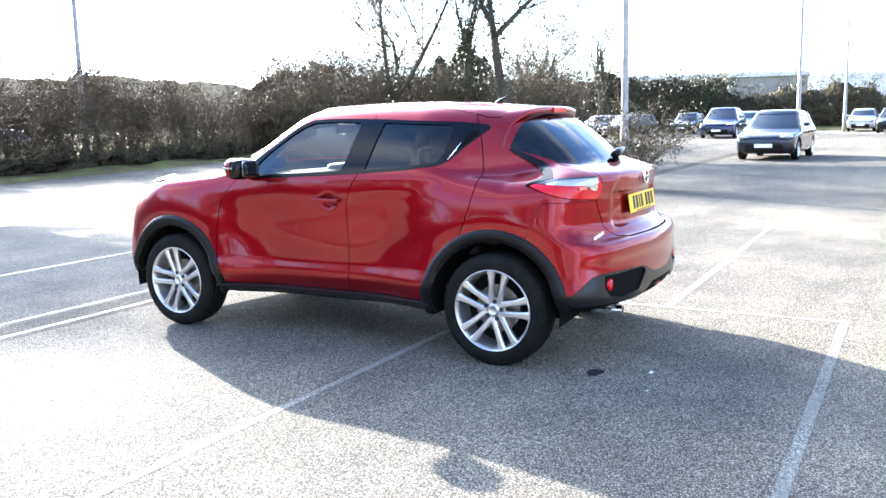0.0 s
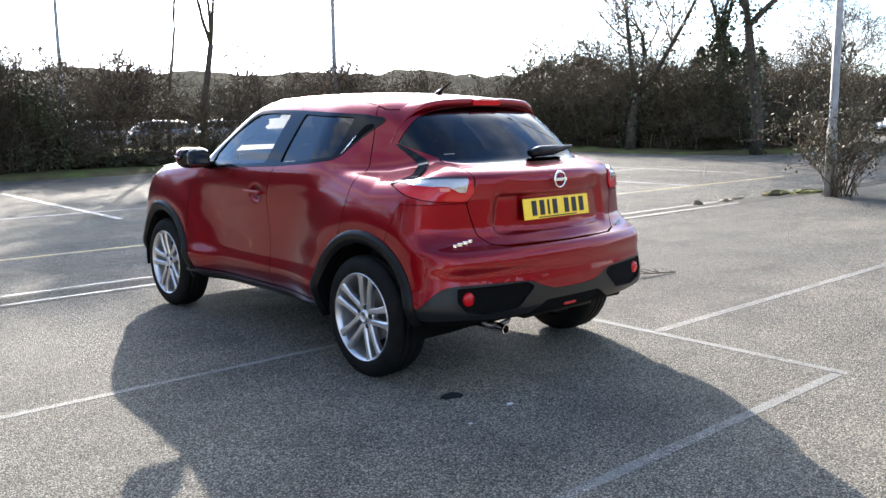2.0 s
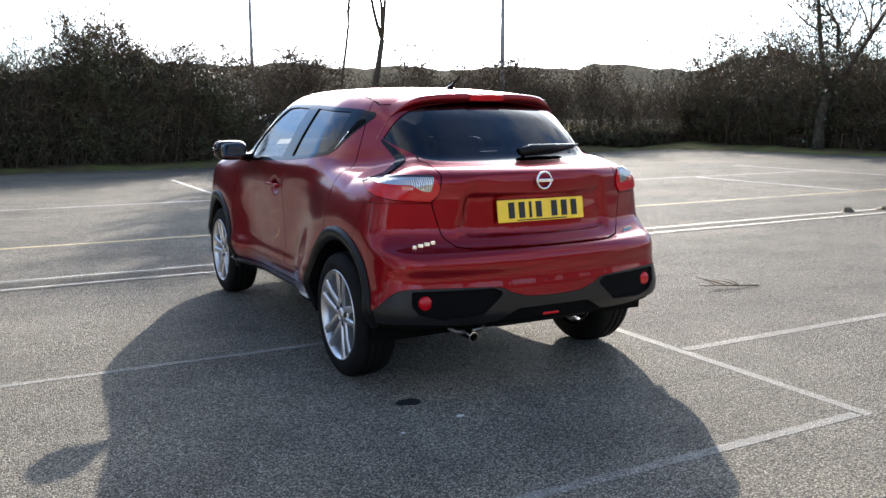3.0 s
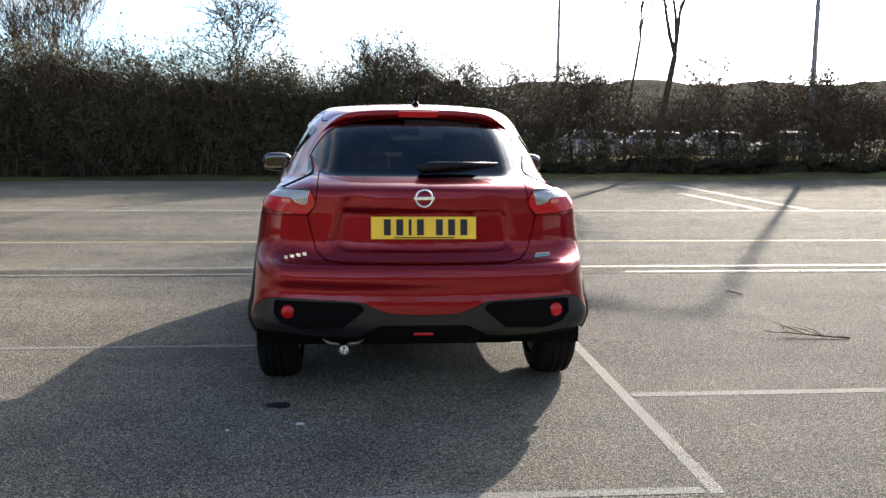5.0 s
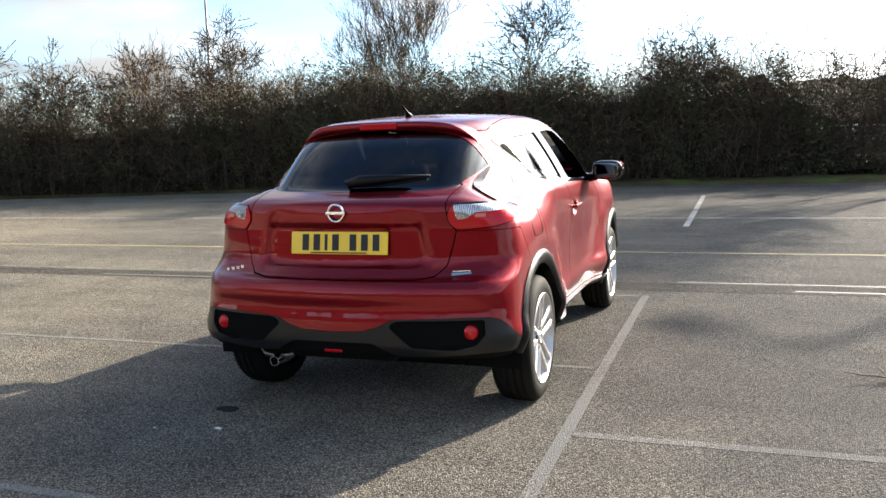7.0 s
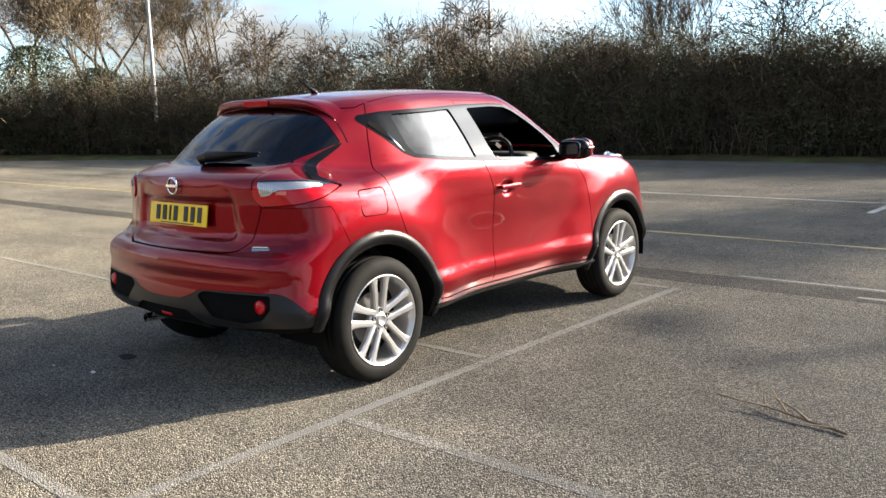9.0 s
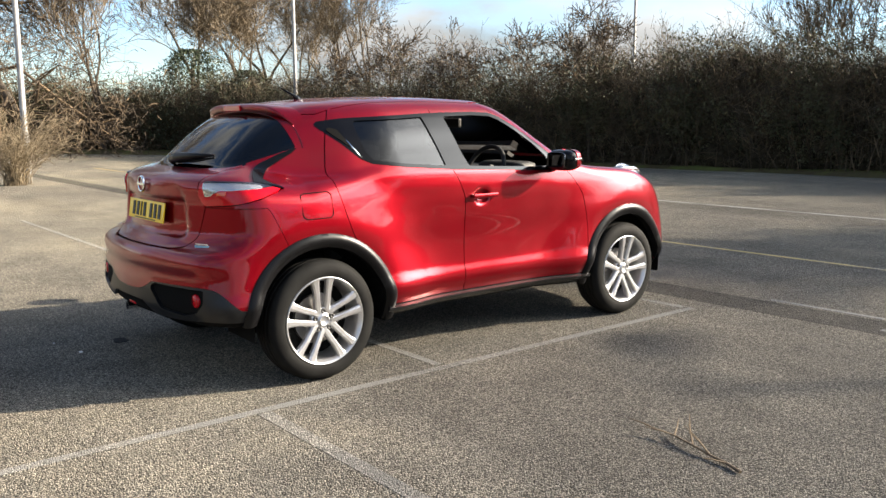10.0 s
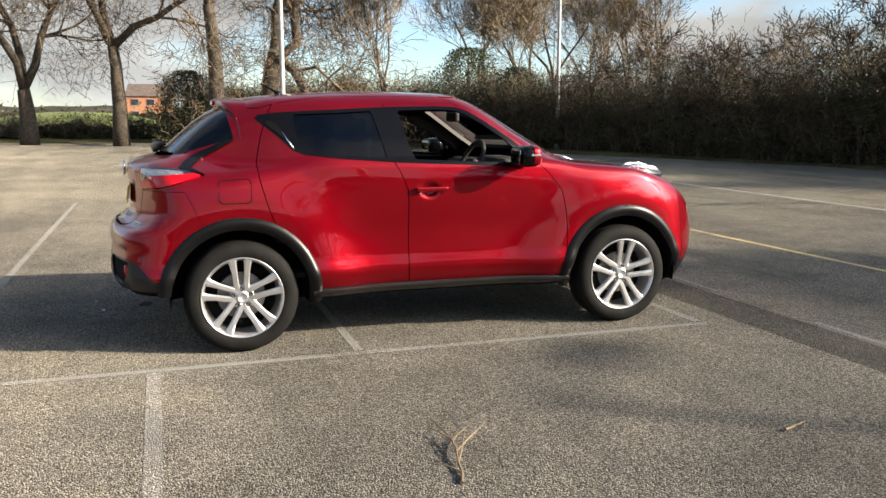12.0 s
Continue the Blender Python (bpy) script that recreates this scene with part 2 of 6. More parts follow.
CLEAR_LENS = make_ribbed_lens("clear_silver_lens", (0.20, 0.20, 0.21), (0.66, 0.66, 0.67))
AMBER_LENS = material("amber_lens", (0.62, 0.09, 0.03), 0.15, coat=1.0)
BADGE_BLUE = material("pale_blue_badge", (0.2, 0.42, 0.55), 0.3)
FABRIC = mottled("dark_seat_cloth", (0.018, 0.018, 0.02), (0.035, 0.035, 0.037), 30.0, 0.95)
DASH = material("dark_dashboard_plastic", (0.02, 0.02, 0.021), 0.6)
LINING = material("grey_pillar_lining", (0.05, 0.05, 0.049), 0.8)


def make_glass(name, tint, ior, rough=0.0):
    """Thin car glass: clear film with a sharp sheen."""
    m = bpy.data.materials.new(name)
    m.use_nodes = True
    nt = m.node_tree
    nt.nodes.clear()
    n, link = nt.nodes.new, nt.links.new
    tr = n("ShaderNodeBsdfTransparent")
    tr.inputs["Color"].default_value = (*tint, 1)
    gl = n("ShaderNodeBsdfGlossy")
    gl.inputs["Roughness"].default_value = rough
    gl.inputs["Color"].default_value = (1, 1, 1, 1)
    fr = n("ShaderNodeFresnel")
    fr.inputs["IOR"].default_value = ior
    mx = n("ShaderNodeMixShader")
    out = n("ShaderNodeOutputMaterial")
    link(fr.outputs["Fac"], mx.inputs["Fac"])
    link(tr.outputs["BSDF"], mx.inputs[1])
    link(gl.outputs["BSDF"], mx.inputs[2])
    link(mx.outputs["Shader"], out.inputs["Surface"])
    return m


GLASS = make_glass("window_glass", (0.72, 0.76, 0.74), 1.6)
GLASS_DARK = make_glass("privacy_glass", (0.045, 0.05, 0.058), 1.44)

def varied_twigs(name, dark, light, scale):
    """Twig bark that differs from twig to twig."""
    m = mottled(name, dark, light, scale, 0.88)
    n, link, b = nodes_of(m)
    base = b.inputs["Base Color"].links[0].from_socket
    geo = n("ShaderNodeNewGeometry")
    r = ramp_node(m, geo.outputs["Random Per Island"], [(0.0, (0.45, 0.45, 0.45)), (0.6, (0.95, 0.93, 0.90)), (0.9, (1.35, 1.28, 1.18)), (1.0, (1.9, 1.75, 1.5))])
    link(mix_colors(m, 1.0, base, r.outputs["Color"], 'MULTIPLY'), b.inputs["Base Color"])
    return m


BARK = mottled("grey_brown_bark", (0.026, 0.021, 0.016), (0.092, 0.073, 0.054), 9.0, 0.9, 30.0, 0.6, 0.02)
TWIG = varied_twigs("winter_twigs", (0.050, 0.036, 0.024), (0.13, 0.098, 0.066), 2.0)
HEDGE_TWIG = varied_twigs("dark_hedge_twigs", (0.038, 0.030, 0.021), (0.12, 0.092, 0.060), 1.5)
STAIN = mottled("oil_stain", (0.010, 0.010, 0.011), (0.03, 0.03, 0.03), 30.0, 0.85, spec=0.1)
TWIG_PALE = mottled("pale_winter_twigs", (0.085, 0.063, 0.042), (0.19, 0.145, 0.095), 2.0, 0.85)
STRAW = mottled("pale_dry_stems", (0.12, 0.092, 0.058), (0.25, 0.195, 0.125), 2.0, 0.85)
IVY = mottled("ivy_leaves", (0.016, 0.024, 0.011), (0.046, 0.060, 0.026), 3.0, 0.55)
HEDGE_LEAF = mottled("dull_hedge_leaves", (0.030, 0.036, 0.016), (0.085, 0.080, 0.038), 1.2, 0.7)
# dark brown with the shade between the hedge stems put into its colour
HEDGE_SHADE = mottled("shaded_hedge_inside", (0.020, 0.018, 0.012), (0.070, 0.058, 0.036), 3.5, 1.0, 9.0, 1.0, 0.2, spec=0.1)
GRASS = mottled("rough_grass", (0.06, 0.085, 0.022), (0.16, 0.18, 0.06), 1.5, 0.9)
EARTH = mottled("bare_earth", (0.07, 0.055, 0.038), (0.16, 0.125, 0.085), 4.0, 0.95, 40.0, 0.5, 0.02)
HILL = mottled("far_hillside", (0.036, 0.035, 0.030), (0.072, 0.068, 0.056), 0.03, 1.0, spec=0.0)
POST = mottled("galvanised_steel", (0.20, 0.195, 0.185), (0.33, 0.325, 0.31), 5.0, 0.55, metal=0.3)


# ---- building helpers ----
def mesh_from(name, verts, faces, mat, smooth=False):
    me = bpy.data.meshes.new(name)
    me.from_pydata([tuple(v) for v in verts], [], [tuple(f) for f in faces])
    if mat:
        me.materials.append(mat)
    if smooth:
        me.polygons.foreach_set("use_smooth", [True] * len(me.polygons))
    me.update()
    return me


def part(name, data, mat, parent=None, label="", smooth=False):
    """Links a bmesh, a mesh or (verts, faces) as one object under parent."""
    if isinstance(data, bmesh.types.BMesh):
        me = bpy.data.meshes.new(name)
        if smooth:
            for f in data.faces:
                f.smooth = True
        data.to_mesh(me)
        data.free()
        me.materials.append(mat)
    elif isinstance(data, tuple):
        me = mesh_from(name, data[0], data[1], mat, smooth)
    else:
        me = data
    ob = new(name, me)
    if parent:
        ob.parent = parent
    if label:
        ob["label"] = label
    return ob


def empty(name, m, label, category, group="", kind=""):
    ob = new(name)
    ob.matrix_world = m
    return tagged(ob, label, category, group, kind)


def box_bm(size, at=(0, 0, 0), bevel=0.0, rot=None, seg=2):
    bm = bmesh.new()
    bmesh.ops.create_cube(bm, size=1.0)
    bmesh.ops.scale(bm, vec=size, verts=bm.verts)
    if bevel:
        bmesh.ops.bevel(bm, geom=bm.edges[:] , offset=bevel, segments=seg, affect='EDGES', profile=0.6)
    if rot is not None:
        bmesh.ops.transform(bm, matrix=rot, verts=bm.verts)
    bmesh.ops.translate(bm, vec=at, verts=bm.verts)
    return bm


def joined(bms):
    out = bmesh.new()
    for b in bms:
        me = bpy.data.meshes.new("tmp")
        b.to_mesh(me)
        b.free()
        out.from_mesh(me)
        bpy.data.meshes.remove(me)
    return out


def lathe(profile, n=48, axis='x'):
    """Closed turned shape from (along, radius) pairs."""
    verts, faces = [], []
    for a, r in profile:
        for i in range(n):
            t = 2 * math.pi * i / n
            c, s = r * math.cos(t), r * math.sin(t)
            verts.append((a, c, s) if axis == 'x' else ((c, a, s) if axis == 'y' else (c, s, a)))
    for j in range(len(profile) - 1):
        for i in range(n):
            k = (i + 1) % n
            faces.append((j * n + i, j * n + k, (j + 1) * n + k, (j + 1) * n + i))
    return verts, faces


def tube(points, radii, sides=6):
    """Tapered tube along points, capped."""
    verts, faces = [], []
    pts = [Vector(p) for p in points]
    up = Vector((0.13, 0.31, 0.94))
    for i, p in enumerate(pts):
        d = (pts[min(i + 1, len(pts) - 1)] - pts[max(i - 1, 0)]).normalized()
        a = d.cross(up if abs(d.dot(up)) < 0.95 else Vector((1, 0, 0))).normalized()
        b = d.cross(a)
        for k in range(sides):
            t = 2 * math.pi * k / sides
            verts.append(p + (a * math.cos(t) + b * math.sin(t)) * radii[i])
    for i in range(len(pts) - 1):
        for k in range(sides):
            m = (k + 1) % sides
            faces.append((i * sides + k, i * sides + m, (i + 1) * sides + m, (i + 1) * sides + k))
    faces.append(tuple(range(sides))[::-1])
    faces.append(tuple(range((len(pts) - 1) * sides, len(pts) * sides)))
    return verts, faces


def merge(pieces):
    verts, faces = [], []
    for v, f in pieces:
        o = len(verts)
        verts.extend(v)
        faces.extend(tuple(i + o for i in q) for q in f)
    return verts, faces


def fast_mesh(name, verts, quads, mat):
    """Large meshes from arrays: verts (n, 3), quads (m, k)."""
    me = bpy.data.meshes.new(name)
    k = quads.shape[1]
    me.vertices.add(len(verts))
    me.vertices.foreach_set("co", np.ascontiguousarray(verts, dtype=np.float32).ravel())
    me.loops.add(quads.size)
    me.loops.foreach_set("vertex_index", np.ascontiguousarray(quads, dtype=np.int32).ravel())
    me.polygons.add(len(quads))
    me.polygons.foreach_set("loop_start", np.arange(0, quads.size, k, dtype=np.int32))
    me.polygons.foreach_set("loop_total", np.full(len(quads), k, dtype=np.int32))
    me.materials.append(mat)
    me.update(calc_edges=True)
    return me


def prisms(p0, p1, r0, r1, sides=3):
    """Many thin tapered twigs at once."""
    d = p1 - p0
    d /= np.linalg.norm(d, axis=1, keepdims=True) + 1e-9
    ref = np.where(np.abs(d[:, 2:3]) > 0.9, np.array([[1.0, 0, 0]]), np.array([[0, 0, 1.0]]))
    a = np.cross(d, ref)
    a /= np.linalg.norm(a, axis=1, keepdims=True) + 1e-9
    b = np.cross(d, a)
    n = len(p0)
    verts = np.zeros((n, 2 * sides, 3))
    for k in range(sides):
        t = 2 * math.pi * k / sides
        off = a * math.cos(t) + b * math.sin(t)
        verts[:, k] = p0 + off * r0[:, None]
        verts[:, sides + k] = p1 + off * r1[:, None]
    base = (np.arange(n) * 2 * sides)[:, None]
    quads = []
    for k in range(sides):
        m = (k + 1) % sides
        quads.append(base + np.array([[k, m, sides + m, sides + k]]))
    return verts.reshape(-1, 3), np.concatenate(quads)


def slivers(p0, p1, r0, r1, rng):
    """The finest twigs, far off: one narrow tapered blade each, turned at random."""
    d = p1 - p0
    a = np.cross(d, rng.normal(size=d.shape))
    a /= np.linalg.norm(a, axis=1, keepdims=True) + 1e-9
    verts = np.stack([p0 - a * r0[:, None], p0 + a * r0[:, None], p1 + a * r1[:, None], p1 - a * r1[:, None]], axis=1).reshape(-1, 3)
    return verts, np.arange(len(verts)).reshape(-1, 4)


def leaf_cards(centres, size, rng, droop=0.0):
    """Many small four-cornered leaves with random turn."""
    n = len(centres)
    u = rng.normal(size=(n, 3))
    u[:, 2] -= droop
    u /= np.linalg.norm(u, axis=1, keepdims=True)
    v = np.cross(u, rng.normal(size=(n, 3)))
    v /= np.linalg.norm(v, axis=1, keepdims=True)
    s = (size * rng.uniform(0.6, 1.4, n))[:, None]
    w = s * 0.55
    verts = np.stack([centres - u * s, centres + v * w, centres + u * s, centres - v * w], axis=1).reshape(-1, 3)
    return verts, np.arange(4 * n).reshape(n, 4)


def spline(pts):
    """Smooth curve through (x, y) pairs without overshoot."""
    xs = np.array([p[0] for p in pts], float)
    ys = np.array([p[1] for p in pts], float)
    h = np.diff(xs)
    d = np.diff(ys) / h
    m = np.zeros_like(ys)
    for i in range(1, len(xs) - 1):
        if d[i - 1] * d[i] > 0:
            w1, w2 = 2 * h[i] + h[i - 1], h[i] + 2 * h[i - 1]
            m[i] = (w1 + w2) / (w1 / d[i - 1] + w2 / d[i])
    m[0], m[-1] = d[0], d[-1]

    def f(x):
        x = np.asarray(x, float)
        xc = np.clip(x, xs[0], xs[-1])
        i = np.clip(np.searchsorted(xs, xc) - 1, 0, len(h) - 1)
        t = (xc - xs[i]) / h[i]
        t2, t3 = t * t, t * t * t
        y = (2 * t3 - 3 * t2 + 1) * ys[i] + (t3 - 2 * t2 + t) * h[i] * m[i] + (3 * t2 - 2 * t3) * ys[i + 1] + (t3 - t2) * h[i] * m[i + 1]
        return y + (x - xc) * np.where(x > xs[-1], m[-1], m[0])
    return f


def smax(a, b, k):
    h = np.maximum(k - np.abs(a - b), 0) / k
    return np.maximum(a, b) + h * h * k * 0.25


def smin(a, b, k):
    return -smax(-a, -b, k)


def polygon_distance(px, py, poly):
    """Signed distance to a closed polygon, negative inside."""
    pts = np.array(poly, float)
    d = np.full(np.shape(px), 1e9)
    inside = np.zeros(np.shape(px), bool)
    for (ax, ay), (bx, by) in zip(pts, np.roll(pts, -1, axis=0)):
        ex, ey = bx - ax, by - ay
        wx, wy = px - ax, py - ay
        t = np.clip((wx * ex + wy * ey) / (ex * ex + ey * ey + 1e-12), 0, 1)
        d = np.minimum(d, (wx - ex * t) ** 2 + (wy - ey * t) ** 2)
        cross = ((ay > py) != (by > py)) & (px < (bx - ax) * (py - ay) / (by - ay + 1e-12) + ax)
        inside ^= cross
    return np.where(inside, -1, 1) * np.sqrt(d)


def blob(centre, radii, power=2.6, n=20, m=28, cut=None):
    """Rounded box: a superellipsoid."""
    def sp(v, e):
        return math.copysign(abs(v) ** e, v)
    e = 2.0 / power
    verts, faces = [], []
    for i in range(n + 1):
        a = -math.pi / 2 + math.pi * i / n
        for j in range(m):
            b = 2 * math.pi * j / m
            verts.append((centre[0] + radii[0] * sp(math.cos(a), e) * sp(math.cos(b), e), centre[1] + radii[1] * sp(math.cos(a), e) * sp(math.sin(b), e), centre[2] + radii[2] * sp(math.sin(a), e)))
    for i in range(n):
        for j in range(m):
            k = (j + 1) % m
            faces.append((i * m + j, i * m + k, (i + 1) * m + k, (i + 1) * m + j))
    return verts, faces


class Shell:
    """A smooth surface, as the zero set of a field, that can be cut into panels."""

    def __init__(self, field, lo=None, hi=None, step=0.02, piece=None):
        self.field = field
        if piece:
            self.v, self.f = piece
            return
        lo, hi = np.array(lo, float), np.array(hi, float)
        n = np.ceil((hi - lo) / step).astype(int) + 1
        axes = [lo[i] + step * np.arange(n[i]) for i in range(3)]
        g = np.stack(np.meshgrid(*axes, indexing='ij'), axis=-1)
        val = field(g.reshape(-1, 3)).reshape(n)
        s = val < 0
        corners = [(i, j, k) for i in (0, 1) for j in (0, 1) for k in (0, 1)]
        cnt = sum(s[i:n[0] - 1 + i, j:n[1] - 1 + j, k:n[2] - 1 + k].astype(int) for i, j, k in corners)
        mixed = (cnt > 0) & (cnt < 8)
        idx = -np.ones(mixed.shape, int)
        cells = np.argwhere(mixed)
        idx[mixed] = np.arange(len(cells))
        acc, num = np.zeros((len(cells), 3)), np.zeros(len(cells))
        for a in corners:
            for ax in range(3):
                if a[ax] == 0:
                    b = list(a)
                    b[ax] = 1
                    ca, cb = cells + np.array(a), cells + np.array(b)
                    va, vb = val[tuple(ca.T)], val[tuple(cb.T)]
                    m = (va < 0) != (vb < 0)
                    t = np.where(m, va / (va - vb + 1e-12), 0)[:, None]
                    acc += np.where(m[:, None], ca + t * (cb - ca), 0)
                    num += m
        v = lo + step * acc / num[:, None]
        faces = []
        for ax in range(3):
            o = [i for i in range(3) if i != ax]
            a = s.take(range(0, n[ax] - 1), axis=ax)
            b = s.take(range(1, n[ax]), axis=ax)
            e = np.argwhere(a != b)
            e = e[(e[:, o[0]] > 0) & (e[:, o[1]] > 0) & (e[:, o[0]] < n[o[0]] - 1) & (e[:, o[1]] < n[o[1]] - 1)]
            q = []
            for d0, d1 in ((-1, -1), (0, -1), (0, 0), (-1, 0)):
                c = e.copy()
                c[:, o[0]] += d0
                c[:, o[1]] += d1
                q.append(idx[tuple(c.T)])
            q = np.stack(q, axis=1)
            flip = a[tuple(e.T)] ^ (ax == 1)
            q[~flip] = q[~flip][:, ::-1]
            faces.append(q)
        f = np.concatenate(faces)
        v = self.onto(v, 5)
        nb, deg = np.zeros_like(v), np.zeros(len(v))
        for _ in range(6):
            nb[:] = 0
            deg[:] = 0
            for k in range(4):
                np.add.at(nb, f[:, k], v[f[:, (k + 1) % 4]] + v[f[:, (k + 3) % 4]])
                np.add.at(deg, f[:, k], 2)
            v = self.onto(v * 0.4 + 0.6 * nb / deg[:, None], 2)
        self.v, self.f = v, [tuple(q) for q in f.tolist()]

    def gradient(self, v):
        e = 0.002
        g = np.zeros_like(v)
        for i in range(3):
            d = np.zeros(3)
            d[i] = e
            g[:, i] = (self.field(v + d) - self.field(v - d)) / (2 * e)
        return g

    def onto(self, v, times):
        for _ in range(times):
            g = self.gradient(v)
            step = self.field(v)[:, None] * g / (np.sum(g * g, axis=1, keepdims=True) + 1e-6)
            ln = np.linalg.norm(step, axis=1, keepdims=True)
            v = v - step * np.minimum(1, 0.03 / (ln + 1e-9))
        return v

    def cut(self, *tests):
        """The piece where every test(v) is negative."""
        v, f = self.v, self.f
        for test in tests:
            v, f = clip(v, f, test(v))
            if not f:
                break
        return v, f

    def panel(self, piece, offset=0.0, rim=0.008, rim_out=0.0):
        """Verts and faces of a piece moved out by offset, with an inward rim round its edge."""
        v, f = piece
        if len(v) == 0:
            return [], []
        g = self.gradient(v)
        nrm = g / (np.linalg.norm(g, axis=1, keepdims=True) + 1e-9)
        offset = offset(v) if callable(offset) else np.full(len(v), offset)
        top = v + nrm * offset[:, None]
        verts, faces = top.tolist(), list(f)
        if rim:
            edges = {}
            for q in f:
                for a, b in zip(q, q[1:] + q[:1]):
                    key = (b, a)
                    if key in edges:
                        del edges[key]
                    else:
                        edges[(a, b)] = True
            used = {}
            for a, b in edges:
                for i in (a, b):
                    if i not in used:
                        used[i] = len(verts)
                        verts.append(top[i].tolist())
                        verts.append((v[i] + nrm[i] * (offset[i] - rim)).tolist())
                faces.append((used[b], used[a], used[a] + 1, used[b] + 1))
        return verts, faces


def clip(v, f, val):
    """The part of a mesh where val < 0, cut along val = 0."""
    if not f:
        return v, f
    inside = val < 0
    keep, extra_v, cache = [], [], {}
    n = len(v)
    for q in f:
        s = [inside[i] for i in q]
        if all(s):
            keep.append(q)
        elif any(s):
            poly = []
            for k, a in enumerate(q):
                b = q[(k + 1) % len(q)]
                if inside[a]:
                    poly.append(a)
                if inside[a] != inside[b]:
                    key = (a, b) if a < b else (b, a)
                    if key not in cache:
                        t = val[key[0]] / (val[key[0]] - val[key[1]])
                        cache[key] = n + len(extra_v)
                        extra_v.append(v[key[0]] + t * (v[key[1]] - v[key[0]]))
                    poly.append(cache[key])
            if len(poly) >= 3:
                keep.append(tuple(poly))
    allv = np.concatenate([v, np.array(extra_v)]) if extra_v else v
    used = np.zeros(len(allv), bool)
    for q in keep:
        for i in q:
            used[i] = True
    remap = np.cumsum(used) - 1
    return allv[used], [tuple(int(remap[i]) for i in q) for q in keep]


# ---- ground and markings ----
def build_ground():
    n = 60
    bm = bmesh.new()
    bmesh.ops.create_grid(bm, x_segments=n, y_segments=n, size=1500)
    ob = part("ground", bm, ASPHALT)
    tagged(ob, "worn grey tarmac of a wide open car park", "ground", kind="structure")

    def slab(name, x0, x1, y0, y1, mat, label, z=0.004):
        bm = box_bm((x1 - x0, y1 - y0, 0.006), ((x0 + x1) / 2, (y0 + y1) / 2, z * 0.36 - 0.003))
        tagged(part(name, bm, mat), label, "road marking" if "paint" in mat.name else "pavement", kind="structure")

    slab("tarmac_strip", -26, 26, 3.31, 3.72, ASPHALT_DARK, "darker strip of newer tarmac over an old trench", 0.003)
    w = 0.05
    yellow = "worn yellow painted line along the car park lane"
    white = "worn white painted bay line on tarmac"
    faded = "faded white painted bay line on tarmac"
    slab("lane_line", -22, 15.5, 5.80, 5.865, LINE_YELLOW, yellow)
    slab("lane_line", -22, 15.5, 9.94, 10.02, LINE_WHITE, white)
    slab("lane_line", 1.3, 9.0, 3.76, 3.82, LINE_SMOOTH, faded)
    slab("lane_line", -8.0, 0.2, 3.78, 3.83, LINE_SMOOTH, faded, 0.005)
    slab("lane_line", 2.3, 9.0, 3.42, 3.48, LINE_SMOOTH, faded, 0.0065)
    slab("lane_line", -5.0, -0.3, 3.40, 3.45, LINE_SMOOTH, faded, 0.0065)
    slab("bay_line", 1.05, 1.115, -1.76, 3.07, LINE_BAY, faded)
    slab("bay_line", 0.2, 1.03, 3.00, 3.07, LINE_FADED, faded, 0.005)
    slab("bay_line", -8.5, 1.03, 0.63, 0.685, LINE_BAY, faded, 0.005)
    slab("bay_line", -9.0, 1.03, -1.755, -1.695, LINE_BAY, faded, 0.005)
    slab("bay_line", 1.12, 6.5, -0.55, -0.475, LINE_GHOST, faded, 0.005)
    slab("bay_line", 1.04, 1.13, 8.7, 15.0, LINE_WHITE, white, 0.006)
    slab("bay_line", 7.75, 7.85, 10.1, 17.5, LINE_WHITE, white, 0.006)
    slab("bay_line", 6.85, 6.95, 10.1, 14.4, LINE_WHITE, white, 0.006)
    slab("bay_line", 11.4, 11.5, 6.0, 9.9, LINE_WHITE, white, 0.006)
    slab("bay_line", 15.5, 15.6, 7.0, 12.7, LINE_WHITE, white, 0.006)

    # oil spot and a scrap of litter behind the car
    rng = random.Random(3)
    for cx, cy, r, name, mat, label in ((-0.728, -0.574, 0.075, "oil_stain", STAIN, "small dark oil stain on tarmac"), (-0.60, -0.86, 0.020, "litter_scrap", PLATE_WHITE, "small pale scrap of litter on tarmac"), (-0.93, -0.93, 0.011, "litter_scrap", PLATE_WHITE, "small pale scrap of litter on tarmac")):
        n = 18
        ring = [(cx + r * rng.uniform(0.6, 1.1) * math.cos(2 * math.pi * k / n), cy + r * rng.uniform(0.45, 0.7) * math.sin(2 * math.pi * k / n)) for k in range(n)]
        verts = [(a, b, 0.004) for a, b in ring] + [(a, b, 0.0) for a, b in ring]
        faces = [tuple(range(n))] + [(k, k + n, (k + 1) % n + n, (k + 1) % n) for k in range(n)]
        tagged(part(name, (verts, faces), mat), label, name.replace("_", " "))


build_ground()


# ---- the red crossover: y is ahead, rear axle at y = 0 ----
WHEEL_Y = (0.0, 2.53)
WHEEL_Z, ARCH_R, FLARE_R = 0.334, 0.405, 0.475

